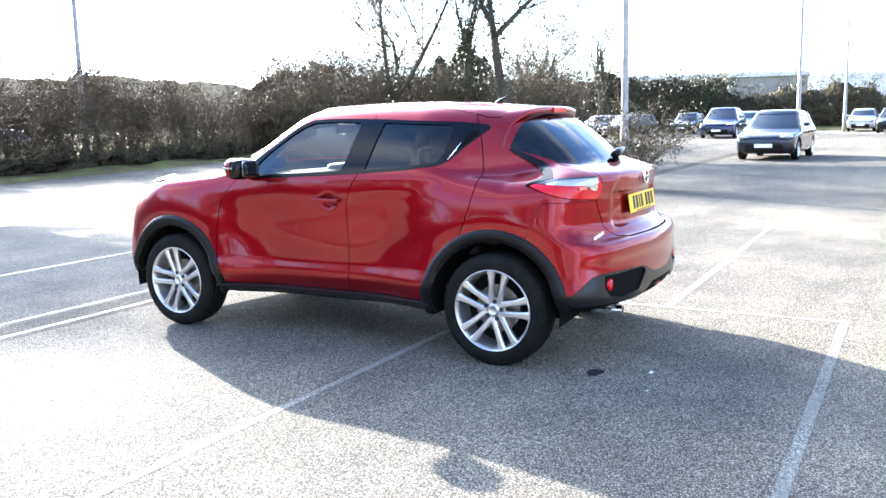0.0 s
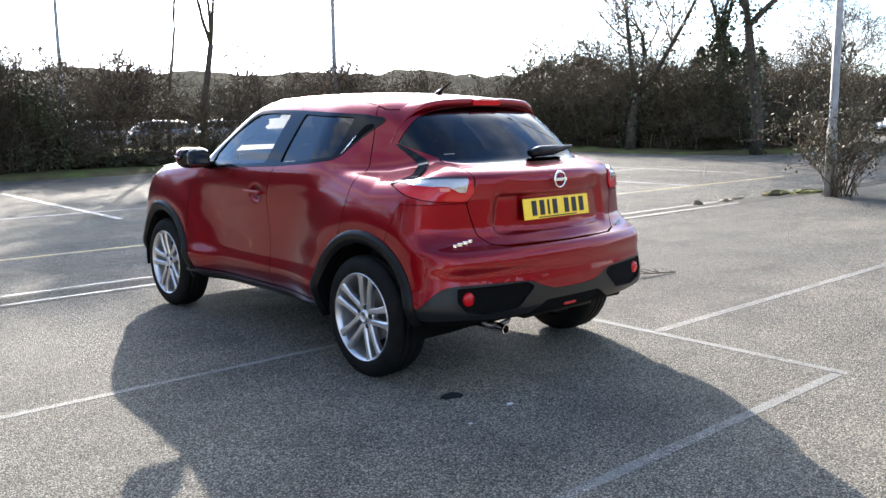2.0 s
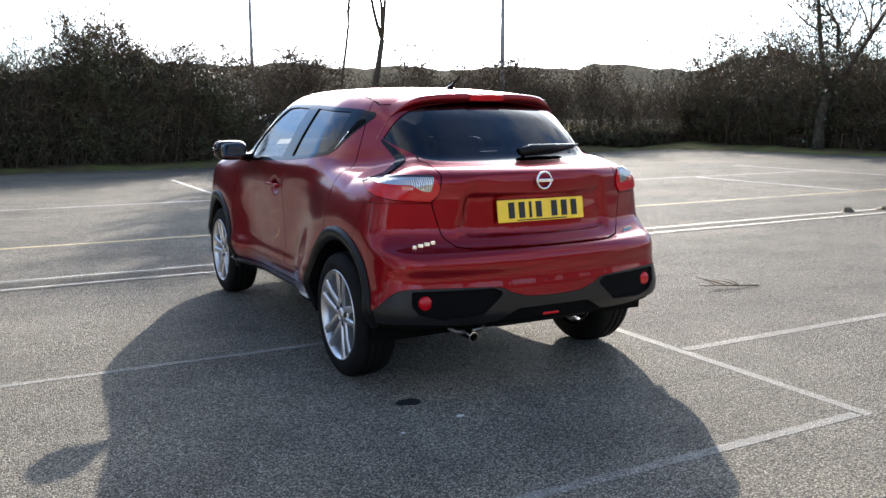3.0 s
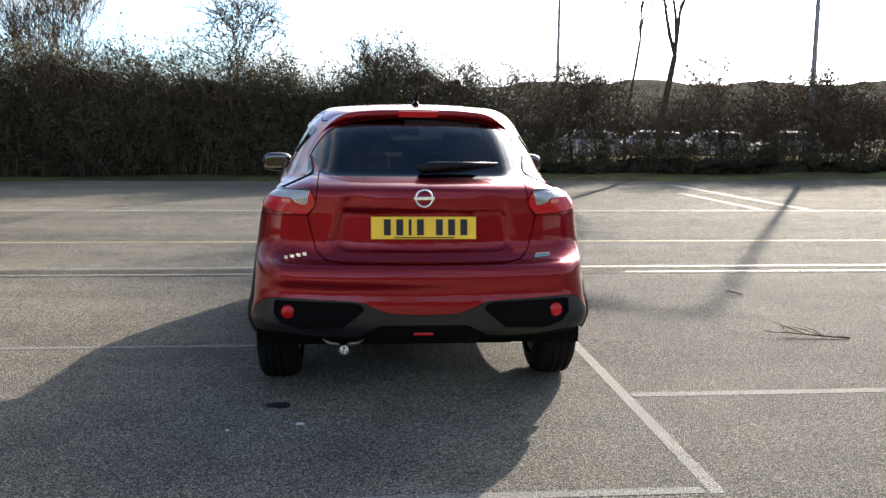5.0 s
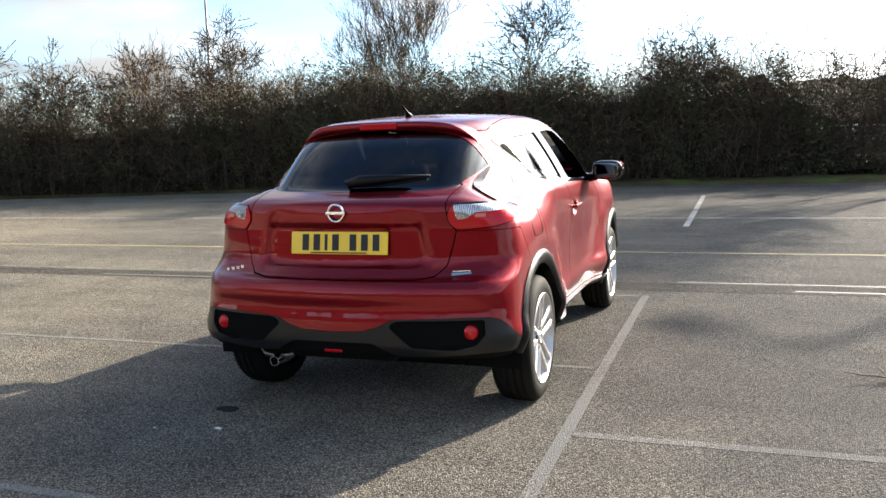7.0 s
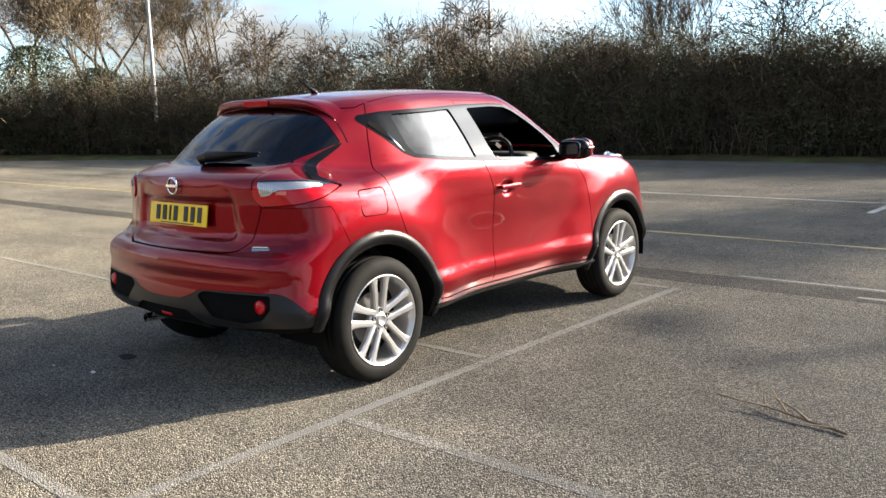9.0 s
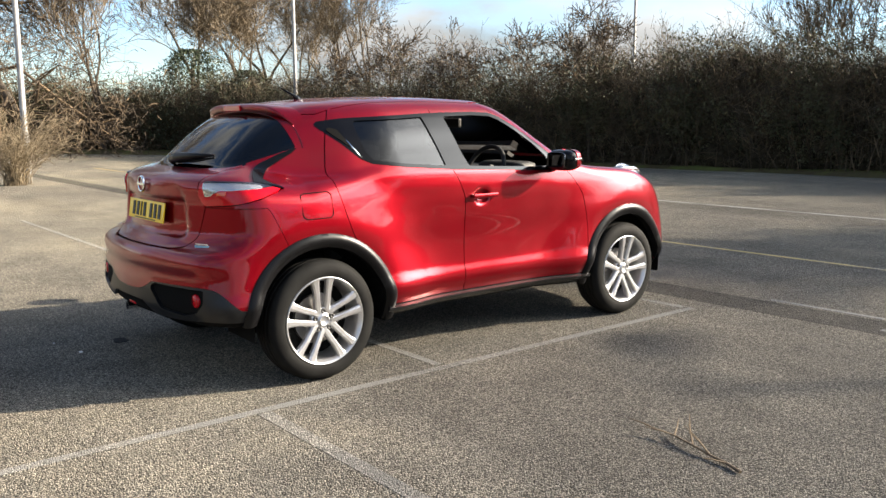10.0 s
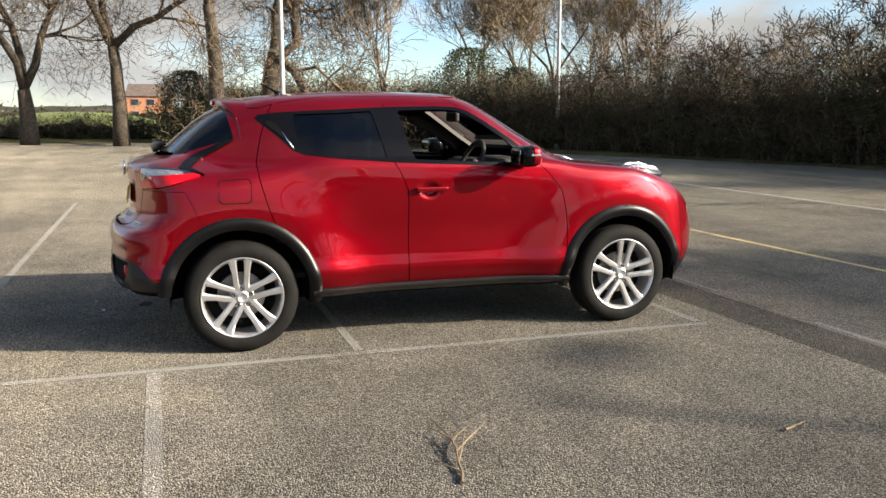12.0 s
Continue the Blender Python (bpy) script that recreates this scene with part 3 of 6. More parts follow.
half_width = spline([(-0.80, 0.70), (-0.6, 0.75), (-0.4, 0.778), (0, 0.778), (0.7, 0.80), (1.3, 0.808), (2.0, 0.805), (2.6, 0.79), (3.0, 0.745), (3.3, 0.60), (3.45, 0.45)])
side_bow = spline([(0.15, -0.09), (0.28, -0.045), (0.36, -0.012), (0.46, 0.022), (0.55, 0.006), (0.68, 0.0), (0.85, 0.012), (0.98, 0.020), (1.06, 0.010), (1.12, -0.004), (1.2, -0.03)])
rear_line = spline([(0.15, -0.50), (0.28, -0.62), (0.34, -0.70), (0.385, -0.74), (0.44, -0.757), (0.546, -0.752), (0.617, -0.742), (0.66, -0.750), (0.70, -0.745), (0.73, -0.730), (0.752, -0.685), (0.79, -0.658), (0.9, -0.645), (1.0, -0.638), (1.06, -0.640), (1.09, -0.632), (1.115, -0.605), (1.135, -0.56), (1.15, -0.52), (1.2, -0.40)])
hatch_line = spline([(0.9, -0.44), (1.12, -0.442), (1.15, -0.437), (1.232, -0.36), (1.36, -0.21), (1.482, -0.05), (1.6, 0.12)])
front_line = spline([(0.15, 3.02), (0.24, 3.20), (0.45, 3.34), (0.6, 3.365), (0.72, 3.34), (0.83, 3.28), (0.92, 3.20), (1.05, 3.0)])
bonnet_line = spline([(-1.0, 1.165), (0.0, 1.165), (0.3, 1.15), (1.6, 1.12), (2.0, 1.13), (2.2, 1.10), (2.6, 1.065), (2.9, 1.02), (3.2, 0.90), (3.45, 0.75)])
roof_line = spline([(-0.4, 1.44), (-0.03, 1.495), (0.2, 1.522), (0.58, 1.55), (0.98, 1.56), (1.39, 1.55), (1.6, 1.535), (1.9, 1.47)])
screen_line = spline([(1.0, 2.52), (1.12, 2.32), (1.2, 2.18), (1.3, 2.0), (1.4, 1.83), (1.5, 1.65), (1.6, 1.42)])
house_taper = spline([(-0.7, -0.36), (-0.5, -0.31), (-0.3, -0.245), (0.0, -0.145), (0.3, -0.045), (0.6, 0.0), (1.5, 0.0), (2.0, -0.03), (2.4, -0.08)])

floor_line = spline([(-0.8, 0.345), (-0.45, 0.345), (-0.3, 0.30), (0.4, 0.272), (2.1, 0.268), (2.9, 0.25), (3.4, 0.23)])
RECESS = [(-0.395, 1.003), (0.395, 1.003), (0.415, 0.98), (0.44, 0.85), (0.425, 0.80), (0.38, 0.788), (-0.38, 0.788), (-0.425, 0.80), (-0.44, 0.85), (-0.415, 0.98)]

HATCH_PANEL = [(-0.20, 1.105), (0.20, 1.105), (0.34, 1.092), (0.41, 1.06), (0.435, 1.0), (0.475, 0.84), (0.455, 0.785), (0.40, 0.772), (-0.40, 0.772), (-0.455, 0.785), (-0.475, 0.84), (-0.435, 1.0), (-0.41, 1.06), (-0.34, 1.092)]


def car_field(p):
    x, y, z = np.abs(p[:, 0]), p[:, 1], p[:, 2]
    flare = 0
    for wy in WHEEL_Y:
        r = np.hypot((y - wy) * 0.84, (z - WHEEL_Z) * 0.86)
        flare = flare + 0.078 * np.exp(-(np.maximum(r - 0.40, 0) / 0.21) ** 2)
    belly = 0.012 * np.exp(-((y - 1.25) / 0.65) ** 2) * np.exp(-((z - 0.76) / 0.30) ** 2)
    cup = np.clip(1.35 - np.hypot((y - 1.165) / 0.056, (z - 0.938) / 0.042), 0, 0.7) / 0.7
    low_side = x - (half_width(y) + side_bow(z) + flare + belly - 0.020 * cup * cup * (3 - 2 * cup))
    bend = 0.21 + 0.13 * np.clip((z - 0.70) / 0.12, 0, 1)
    dish = np.clip(-polygon_distance(p[:, 0], z, RECESS) / 0.018, 0, 1)
    wide = np.clip(-polygon_distance(p[:, 0], z, HATCH_PANEL) / 0.030, 0, 1)
    low_rear = (rear_line(z) + bend * x * x + 0.018 * dish * dish * (3 - 2 * dish) + 0.010 * wide * wide * (3 - 2 * wide)) - y
    low_front = y - (front_line(z) - 0.30 * x * x - 0.5 * np.maximum(x - 0.5, 0) ** 2)
    drop = np.clip((0.45 - y) / 0.5, 0, 1)
    low_top = z - (bonnet_line(y) - drop * np.maximum(x - 0.56, 0) * 0.42 - 0.02 * x * x) 
    low = smax(low_side, low_top * 0.9, 0.05)
    low = smax(low, low_rear * 0.9, 0.10)
    low = smax(low, low_front * 0.9, 0.16)
    low = smax(low, floor_line(y) - z, 0.03)
    dz = np.maximum(z - 1.09, 0)
    house = x - (0.816 - 0.41 * dz - 0.36 * dz * dz + house_taper(y))
    house = smax(house, z - (roof_line(y) - 0.10 * x * x), 0.10)
    house = smax(house, (y - (screen_line(z) - 0.55 * x * x)) * 0.55, 0.06)
    house = smax(house, (hatch_line(z) + 0.38 * x * x - y) * 0.6, 0.11)
    house = smax(house, 1.0 - z, 0.05)
    return smin(low, house, 0.035)


SIDE_WINDOWS = [(1.90, 1.085), (1.70, 1.082), (1.33, 1.098), (0.96, 1.115), (0.60, 1.142), (0.40, 1.166), (0.335, 1.195), (0.25, 1.28), (0.135, 1.378), (0.15, 1.395), (0.29, 1.413), (0.64, 1.43), (0.85, 1.441), (1.0, 1.447), (1.26, 1.452), (1.40, 1.447), (1.48, 1.42), (1.58, 1.36), (1.74, 1.25), (1.85, 1.165)]
FRONT_GLASS = [(1.80, 1.105), (1.70, 1.102), (1.33, 1.116), (1.085, 1.128), (1.055, 1.20), (1.012, 1.40), (1.006, 1.427), (1.25, 1.435), (1.39, 1.430), (1.46, 1.405), (1.56, 1.345), (1.70, 1.245), (1.78, 1.17)]
REAR_GLASS = [(0.905, 1.135), (0.60, 1.158), (0.41, 1.182), (0.375, 1.23), (0.352, 1.38), (0.36, 1.402), (0.64, 1.413), (0.835, 1.424), (0.845, 1.40)]
HANDLE_SLOT = [(0.20, 1.365), (0.248, 1.352), (0.328, 1.205), (0.30, 1.16), (0.14, 1.30)]
door_front = spline([(0.2, 2.07), (0.35, 2.08), (0.67, 2.10), (0.88, 2.08), (1.01, 2.0), (1.12, 1.885), (1.2, 1.81), (1.3, 1.67), (1.4, 1.52), (1.47, 1.40)])
door_split = spline([(0.2, 1.05), (0.35, 1.04), (0.47, 1.03), (0.91, 1.03), (1.04, 0.985), (1.12, 0.945), (1.5, 0.92)])
door_back = spline([(0.2, 0.50), (0.35, 0.47), (0.5, 0.40), (0.79, 0.195), (0.92, 0.15), (1.09, 0.118), (1.19, 0.135), (1.38, 0.195), (1.5, 0.26)])
TAILGATE = [(-0.40, 0.742), (0.40, 0.742), (0.49, 0.755), (0.535, 0.80), (0.562, 0.90), (0.575, 0.965), (0.545, 1.0), (0.53, 1.06), (0.525, 1.10), (0.53, 1.175), (-0.53, 1.175), (-0.525, 1.10), (-0.53, 1.06), (-0.545, 1.0), (-0.575, 0.965), (-0.562, 0.90), (-0.535, 0.80), (-0.49, 0.755)]
lamp_low = spline([(-0.75, 0.955), (-0.6, 0.958), (-0.46, 0.975), (-0.35, 1.002), (-0.2, 1.048), (-0.1, 1.08)])
lamp_high = spline([(-0.75, 1.075), (-0.6, 1.092), (-0.5, 1.097), (-0.36, 1.090), (-0.29, 1.078), (-0.2, 1.053), (-0.1, 1.03)])
glass_low = spline([(-0.8, 1.152), (-0.44, 1.152), (-0.33, 1.162), (-0.2, 1.200), (0.0, 1.258), (0.1, 1.285)])
bumper_foot = spline([(0.0, 0.45), (0.20, 0.448), (0.26, 0.42), (0.33, 0.388), (0.5, 0.383), (0.64, 0.392), (0.74, 0.40), (0.9, 0.39)])
POD = [(0.735, 0.560), (0.33, 0.556), (0.285, 0.53), (0.40, 0.428), (0.60, 0.414), (0.70, 0.44), (0.74, 0.49)]
BLADE = [(0.0, 1.256), (-0.02, 1.250), (-0.10, 1.222), (-0.21, 1.171), (-0.284, 1.128), (-0.305, 1.108), (-0.318, 1.092), (-0.33, 1.086), (-0.285, 1.078), (-0.235, 1.063), (-0.165, 1.047), (-0.235, 1.078), (-0.262, 1.096), (-0.20, 1.134), (-0.10, 1.190), (-0.015, 1.236), (0.004, 1.246)]
bumper_black = spline([(0.0, 0.50), (0.14, 0.505), (0.24, 0.53), (0.31, 0.56), (0.5, 0.568), (0.72, 0.572), (0.85, 0.545)])


def wheel_distance(v):
    return np.minimum(np.hypot(v[:, 1] - WHEEL_Y[0], v[:, 2] - WHEEL_Z), np.hypot(v[:, 1] - WHEEL_Y[1], v[:, 2] - WHEEL_Z))


def build_red_car():
    car = empty("red_crossover_car", pose(0, 0, 0), "deep red metallic crossover car parked on open tarmac", "car")
    shell = Shell(car_field, (-0.96, -0.84, 0.12), (0.96, 3.44, 1.62), 0.017)
    G = 0.0028

    def X(v): return v[:, 0]
    def Y(v): return v[:, 1]
    def Z(v): return v[:, 2]
    def AX(v): return np.abs(v[:, 0])

    def side_sign(s):
        return lambda v: -s * X(v)

    def arches(v): return ARCH_R - wheel_distance(v)
    def dlo(v): return polygon_distance(Y(v), Z(v), SIDE_WINDOWS)
    def in_house_side(v): return 0.42 - AX(v)
    def tailgate(v): return np.maximum(polygon_distance(X(v), Z(v), TAILGATE), Y(v) + 0.02)
    def lamp(v): return np.maximum.reduce([lamp_low(Y(v)) - Z(v), Z(v) - lamp_high(Y(v)), Y(v) + 0.195, 0.532 + 10.0 * (Z(v) - 1.035) ** 2 - AX(v)])
    def rear_glass(v): return np.maximum.reduce([glass_low(Y(v)) - Z(v), Y(v) - (0.28 - 0.22 * Z(v)), Z(v) - 1.475, 1.0 - Z(v)])
    def screen(v): return np.maximum.reduce([AX(v) - (0.53 + (1.53 - Z(v)) * 0.36), 1.15 - Z(v), Z(v) - 1.52, 1.3 - Y(v)])
    def sill(v): return 0.36 - Z(v)
    def bumper_low(v):
        round_corner = np.clip((Y(v) + 0.60) / 0.13, 0, 1)
        return bumper_black(AX(v)) - 0.085 * round_corner * round_corner * (3 - 2 * round_corner) - Z(v)
    def seam(v): return Y(v) + 0.215 + (Z(v) - 0.78) * 0.45     # rear bumper and wing seam
    def is_bumper(v): return np.maximum(seam(v), Z(v) - 0.962)
    def bonnet(v): return np.maximum.reduce([AX(v) - (0.70 - 0.05 * (Y(v) - 2.2)), 2.16 - Y(v), Y(v) - 3.18, 0.95 - Z(v)])
    def roof(v): return np.maximum.reduce([AX(v) - 0.535, 1.44 - Z(v), Y(v) - 1.58, 0.03 - Y(v)])

    def neg(f, g=G):
        return lambda v: g - f(v)

    def pos(f, g=G):
        return lambda v: f(v) + g

    base = (pos(arches, 0.0), neg(rear_glass, 0.0), neg(screen, 0.0), neg(lamp, 0.0))
    rest = Shell(shell.field, piece=shell.cut(*base))
    # side window aperture only on the flanks
    flank = lambda v: np.where(AX(v) > 0.42, dlo(v), 1.0)
    rest.v, rest.f = rest.cut(neg(flank, 0.0))

    def add(name, tests, mat=RED, label="", off=0.0, rim=0.012, src=rest, parent=car):
        piece = src.cut(*tests)
        verts, faces = src.panel(piece, off, rim)
        if faces:
            return part(name, (verts, faces), mat, parent, label, smooth=True)

    above = pos(sill)
    for s in (1, -1):
        side = side_sign(s)
        add("front_door", (side, above, in_house_side, lambda v: Y(v) - door_front(Z(v)) + G, lambda v: door_split(Z(v)) - Y(v) + G, lambda v: Z(v) - 1.475))
        add("rear_door", (side, above, in_house_side, lambda v: Y(v) - door_split(Z(v)) + G, lambda v: door_back(Z(v)) - Y(v) + G, lambda v: Z(v) - 1.47, lambda v: FLARE_R - 0.02 - wheel_distance(v)))
        add("front_wing", (side, above, lambda v: door_front(Z(v)) - Y(v) + G, lambda v: Z(v) - 1.135, neg(bonnet), lambda v: Y(v) - 3.02 + G))
        add("windscreen_pillar", (side, lambda v: door_front(Z(v)) - Y(v) + G, lambda v: 1.135 - Z(v), neg(roof), lambda v: 1.2 - Y(v)))
        if s < 0:
            add("pillar_lining", (side, neg(screen, -0.045), lambda v: -0.014 - dlo(v), lambda v: 1.08 - Z(v), lambda v: 1.25 - Y(v), lambda v: Z(v) - 1.50), DASH, "dark pillar lining", -0.024, 0.03, src=shell)
        seam_in = shell.onto(np.array([(s * 0.70, float(door_front(zz)), zz) for zz in (1.16, 1.22, 1.28, 1.34, 1.40, 1.45)]), 8)
        if s < 0:
            part("pillar_trim", tube([(q[0] - s * 0.062, q[1] + 0.01, q[2] - 0.02) for q in seam_in], [0.060, 0.052, 0.046, 0.042, 0.040, 0.040], 10), LINING, car, "grey pillar trim", smooth=True)
            part("tweeter", blob((-0.63, 1.76, 1.145), (0.022, 0.022, 0.022), 2.0, 10, 14), GLOSS_BLACK, car, "small round pillar speaker", smooth=True)
        add("quarter_panel", (side, above, lambda v: Y(v) - door_back(Z(v)) + G, neg(is_bumper, 0.0016), neg(tailgate), neg(roof), lambda v: Z(v) - 1.6))
        add("door_top_rail", (side, lambda v: 1.47 - Z(v), lambda v: door_back(Z(v)) - Y(v), lambda v: Y(v) - door_front(Z(v)), neg(roof)), rim=0.0)
        add("sill_cladding", (side, pos(lambda v: Z(v) - 0.36), lambda v: 0.42 - Y(v), lambda v: Y(v) - 2.12, lambda v: 0.6 - AX(v), lambda v: 0.308 - Z(v)), SILL_BLACK, "smooth black plastic sill", lambda v: 0.006 + 0.024 * np.clip((Z(v) - 0.305) / 0.04, 0, 1), 0.05)
        for wy in WHEEL_Y:
            dist = lambda v, wy=wy: np.hypot(Y(v) - wy, Z(v) - WHEEL_Z)
            add("wheel_arch_flare", (side, lambda v: 0.60 - AX(v), lambda v: dist(v) - FLARE_R, lambda v: ARCH_R - 0.004 - dist(v), lambda v: np.where((Y(v) < -0.2) | (Y(v) > 2.73), 0.37, 0.285) - Z(v), lambda v: np.abs(Y(v) - wy) - 0.6), CLADDING, "black plastic wheel arch flare", lambda v: 0.004 + 0.017 * np.sin(np.clip((dist(v) - ARCH_R) / (FLARE_R - ARCH_R), 0, 1) * math.pi) ** 0.7, 0.045, src=shell)
        # glass and its black surround
        trim = lambda v: np.where(AX(v) > 0.42, dlo(v) - 0.004, 1.0)
        fg = lambda v: polygon_distance(Y(v), Z(v), FRONT_GLASS)
        rg = lambda v: polygon_distance(Y(v), Z(v), REAR_GLASS)
        add("window_surround", (side, in_house_side, trim, neg(fg, 0.0), neg(rg, 0.0)), GLOSS_BLACK, "black window surround and centre pillar", 0.002, 0.012, src=shell)
        if s < 0:       # the driver's window on the other side is wound down
            add("front_side_window", (side, in_house_side, lambda v: fg(v) - 0.004), GLASS, "clear front side window", -0.006, 0.0, src=shell).visible_shadow = False
        add("rear_side_window", (side, in_house_side, lambda v: rg(v) - 0.004), GLASS_DARK, "dark tinted rear side window", -0.006, 0.0, src=shell)
        slot = lambda v: np.maximum(polygon_distance(Y(v), Z(v), HANDLE_SLOT), dlo(v) + 0.010)
        add("rear_door_handle", (side, in_house_side, slot), INNER, "hidden black rear door handle", 0.006, 0.004, src=shell)
        edge = shell.onto(np.array([(s * 0.75, yy, zz) for yy, zz in ((0.262, 1.345), (0.30, 1.275), (0.34, 1.205))]), 10)
        part("handle_edge", tube([tuple(q) for q in edge], [0.004, 0.005, 0.004], 6), CHROME, car, "bright edge of the hidden handle", smooth=True)
        # lamps
        red_part = lambda v: Z(v) - (1.048 + 0.06 * np.maximum(Y(v) + 0.45, 0) - 0.030 * np.clip((0.66 - AX(v)) / 0.05, 0, 1) + 0.09 * np.clip((0.575 - AX(v)) / 0.02, 0, 1))
        bulb = lambda v: np.hypot((AX(v) - 0.615) / 1.3, Z(v) - 1.045) - 0.020
        lamp_ob = add("tail_lamp", (side, pos(lamp, 0.004), red_part), RED_LENS, "red and clear boomerang tail lamp", 0.008, 0.03, src=shell)
        add("clear_lens", (side, pos(lamp, 0.004), lambda v: -red_part(v) + 0.001, lambda v: Z(v) - lamp_high(Y(v)) + 0.012, lambda v: Y(v) + 0.30), CLEAR_LENS, "clear reversing lens", 0.008, 0.03, src=shell, parent=lamp_ob)
        add("smoked_lens", (side, pos(lamp, 0.004), lambda v: -red_part(v) + 0.001, lambda v: np.minimum(lamp_high(Y(v)) - 0.011 - Z(v), -0.299 - Y(v))), SMOKE_LENS, "smoked upper edge of the lamp", 0.010, 0.03, src=shell, parent=lamp_ob)
        add("reversing_bulb", (side, pos(lamp, -0.012), bulb), CLEAR_LENS, "bright round reversing lamp", 0.015, 0.01, src=shell, parent=lamp_ob)
        add("amber_lens", (side, pos(lamp, -0.012), lambda v: -red_part(v) - 0.022, lambda v: red_part(v) + 0.006, lambda v: 0.655 - AX(v), lambda v: AX(v) - 0.70), AMBER_LENS, "amber indicator lens", 0.014, 0.01, src=shell, parent=lamp_ob)
        blade = lambda v: np.maximum(polygon_distance(Y(v), Z(v), BLADE), 0.45 - AX(v))
        add("lamp_blade", (side, blade), GLOSS_BLACK, "glossy black blade trim rising to the window", 0.010, 0.014, src=shell)
    add("roof", (pos(roof),), label="red roof panel")
    add("bonnet", (pos(bonnet),), label="red bonnet")
    add("front_bumper", (lambda v: 3.02 - Y(v) + G, neg(bonnet), lambda v: 0.40 - Z(v)))
    add("lower_front_bumper", (lambda v: 2.92 - Y(v), lambda v: Z(v) - 0.40 + 0.002), CLADDING, "black lower front bumper")
    add("tailgate", (pos(tailgate), lambda v: Y(v) + 0.02), label="red tailgate")
    add("rear_bumper", (pos(is_bumper, 0.0016), neg(tailgate), bumper_low))
    back = lambda v: Y(v) + 0.42
    pod = lambda v: np.maximum(polygon_distance(AX(v), Z(v), POD), back(v))
    low = add("lower_rear_bumper", (seam, lambda v: -bumper_low(v) + 0.002, neg(pod, 0.0), lambda v: bumper_foot(AX(v)) - Z(v)), SATIN_GREY, "satin dark grey lower rear bumper", rim=0.03)
    for s in (1, -1):
        add("grille_pod", (side_sign(s), pos(pod, 0.0)), CLADDING, "black recessed bumper pod", -0.018, 0.0)
        ring = [(0.0, 0.0), (0.0, 0.030), (0.010, 0.036), (0.020, 0.036)]
        vv, ff = lathe(ring, 28, 'y')
        part("reflector", ([(a + s * 0.668, b - 0.652, c + 0.499) for a, b, c in vv], ff), RED_LENS, car, "round red reflector", smooth=True)
    part("diffuser", box_bm((0.56, 0.10, 0.13), (0, -0.60, 0.40), 0.02), CLADDING, car, "black centre diffuser")
    part("fog_lamp", box_bm((0.10, 0.04, 0.022), (-0.005, -0.712, 0.402), 0.008), RED_LENS, car, "small red rear fog lamp")
    add("rear_window", (pos(rear_glass, -0.003),), GLASS_DARK, "dark tinted rear window", -0.004, 0.0, src=shell)
    add("windscreen", (pos(screen, -0.003),), GLASS, "clear windscreen", -0.004, 0.0, src=shell).visible_shadow = False
    # liner that closes the gaps from within
    coarse = Shell(car_field, (-0.96, -0.84, 0.12), (0.96, 3.44, 1.62), 0.033)
    liner = coarse.cut(*base, neg(flank, 0.0))
    verts, faces = coarse.panel(liner, -0.016, 0.0)
    part("inner_shell", (verts, faces), INNER, car, "dark inner body shell", smooth=True)
    part("underbody", box_bm((1.06, 3.2, 0.10), (0, 1.30, 0.285), 0.03), INNER, car, "dark underbody")
    for wy in WHEEL_Y:
        for s in (1, -1):
            vv, ff = lathe([(0.50 * s, 0.0), (0.50 * s, 0.40), (0.85 * s, 0.412)], 40)
            keep = [f for f in ff if all(vv[i][2] > -0.08 for i in f)]
            order = sorted({i for f in keep for i in f})
            spot = {i: k for k, i in enumerate(order)}
            part("wheel_liner", ([(vv[i][0], vv[i][1] + wy, vv[i][2] + WHEEL_Z) for i in order], [tuple(spot[i] for i in f) for f in keep]), INNER, car, "black wheel arch liner")
    return car, shell


red_car, red_shell = build_red_car()


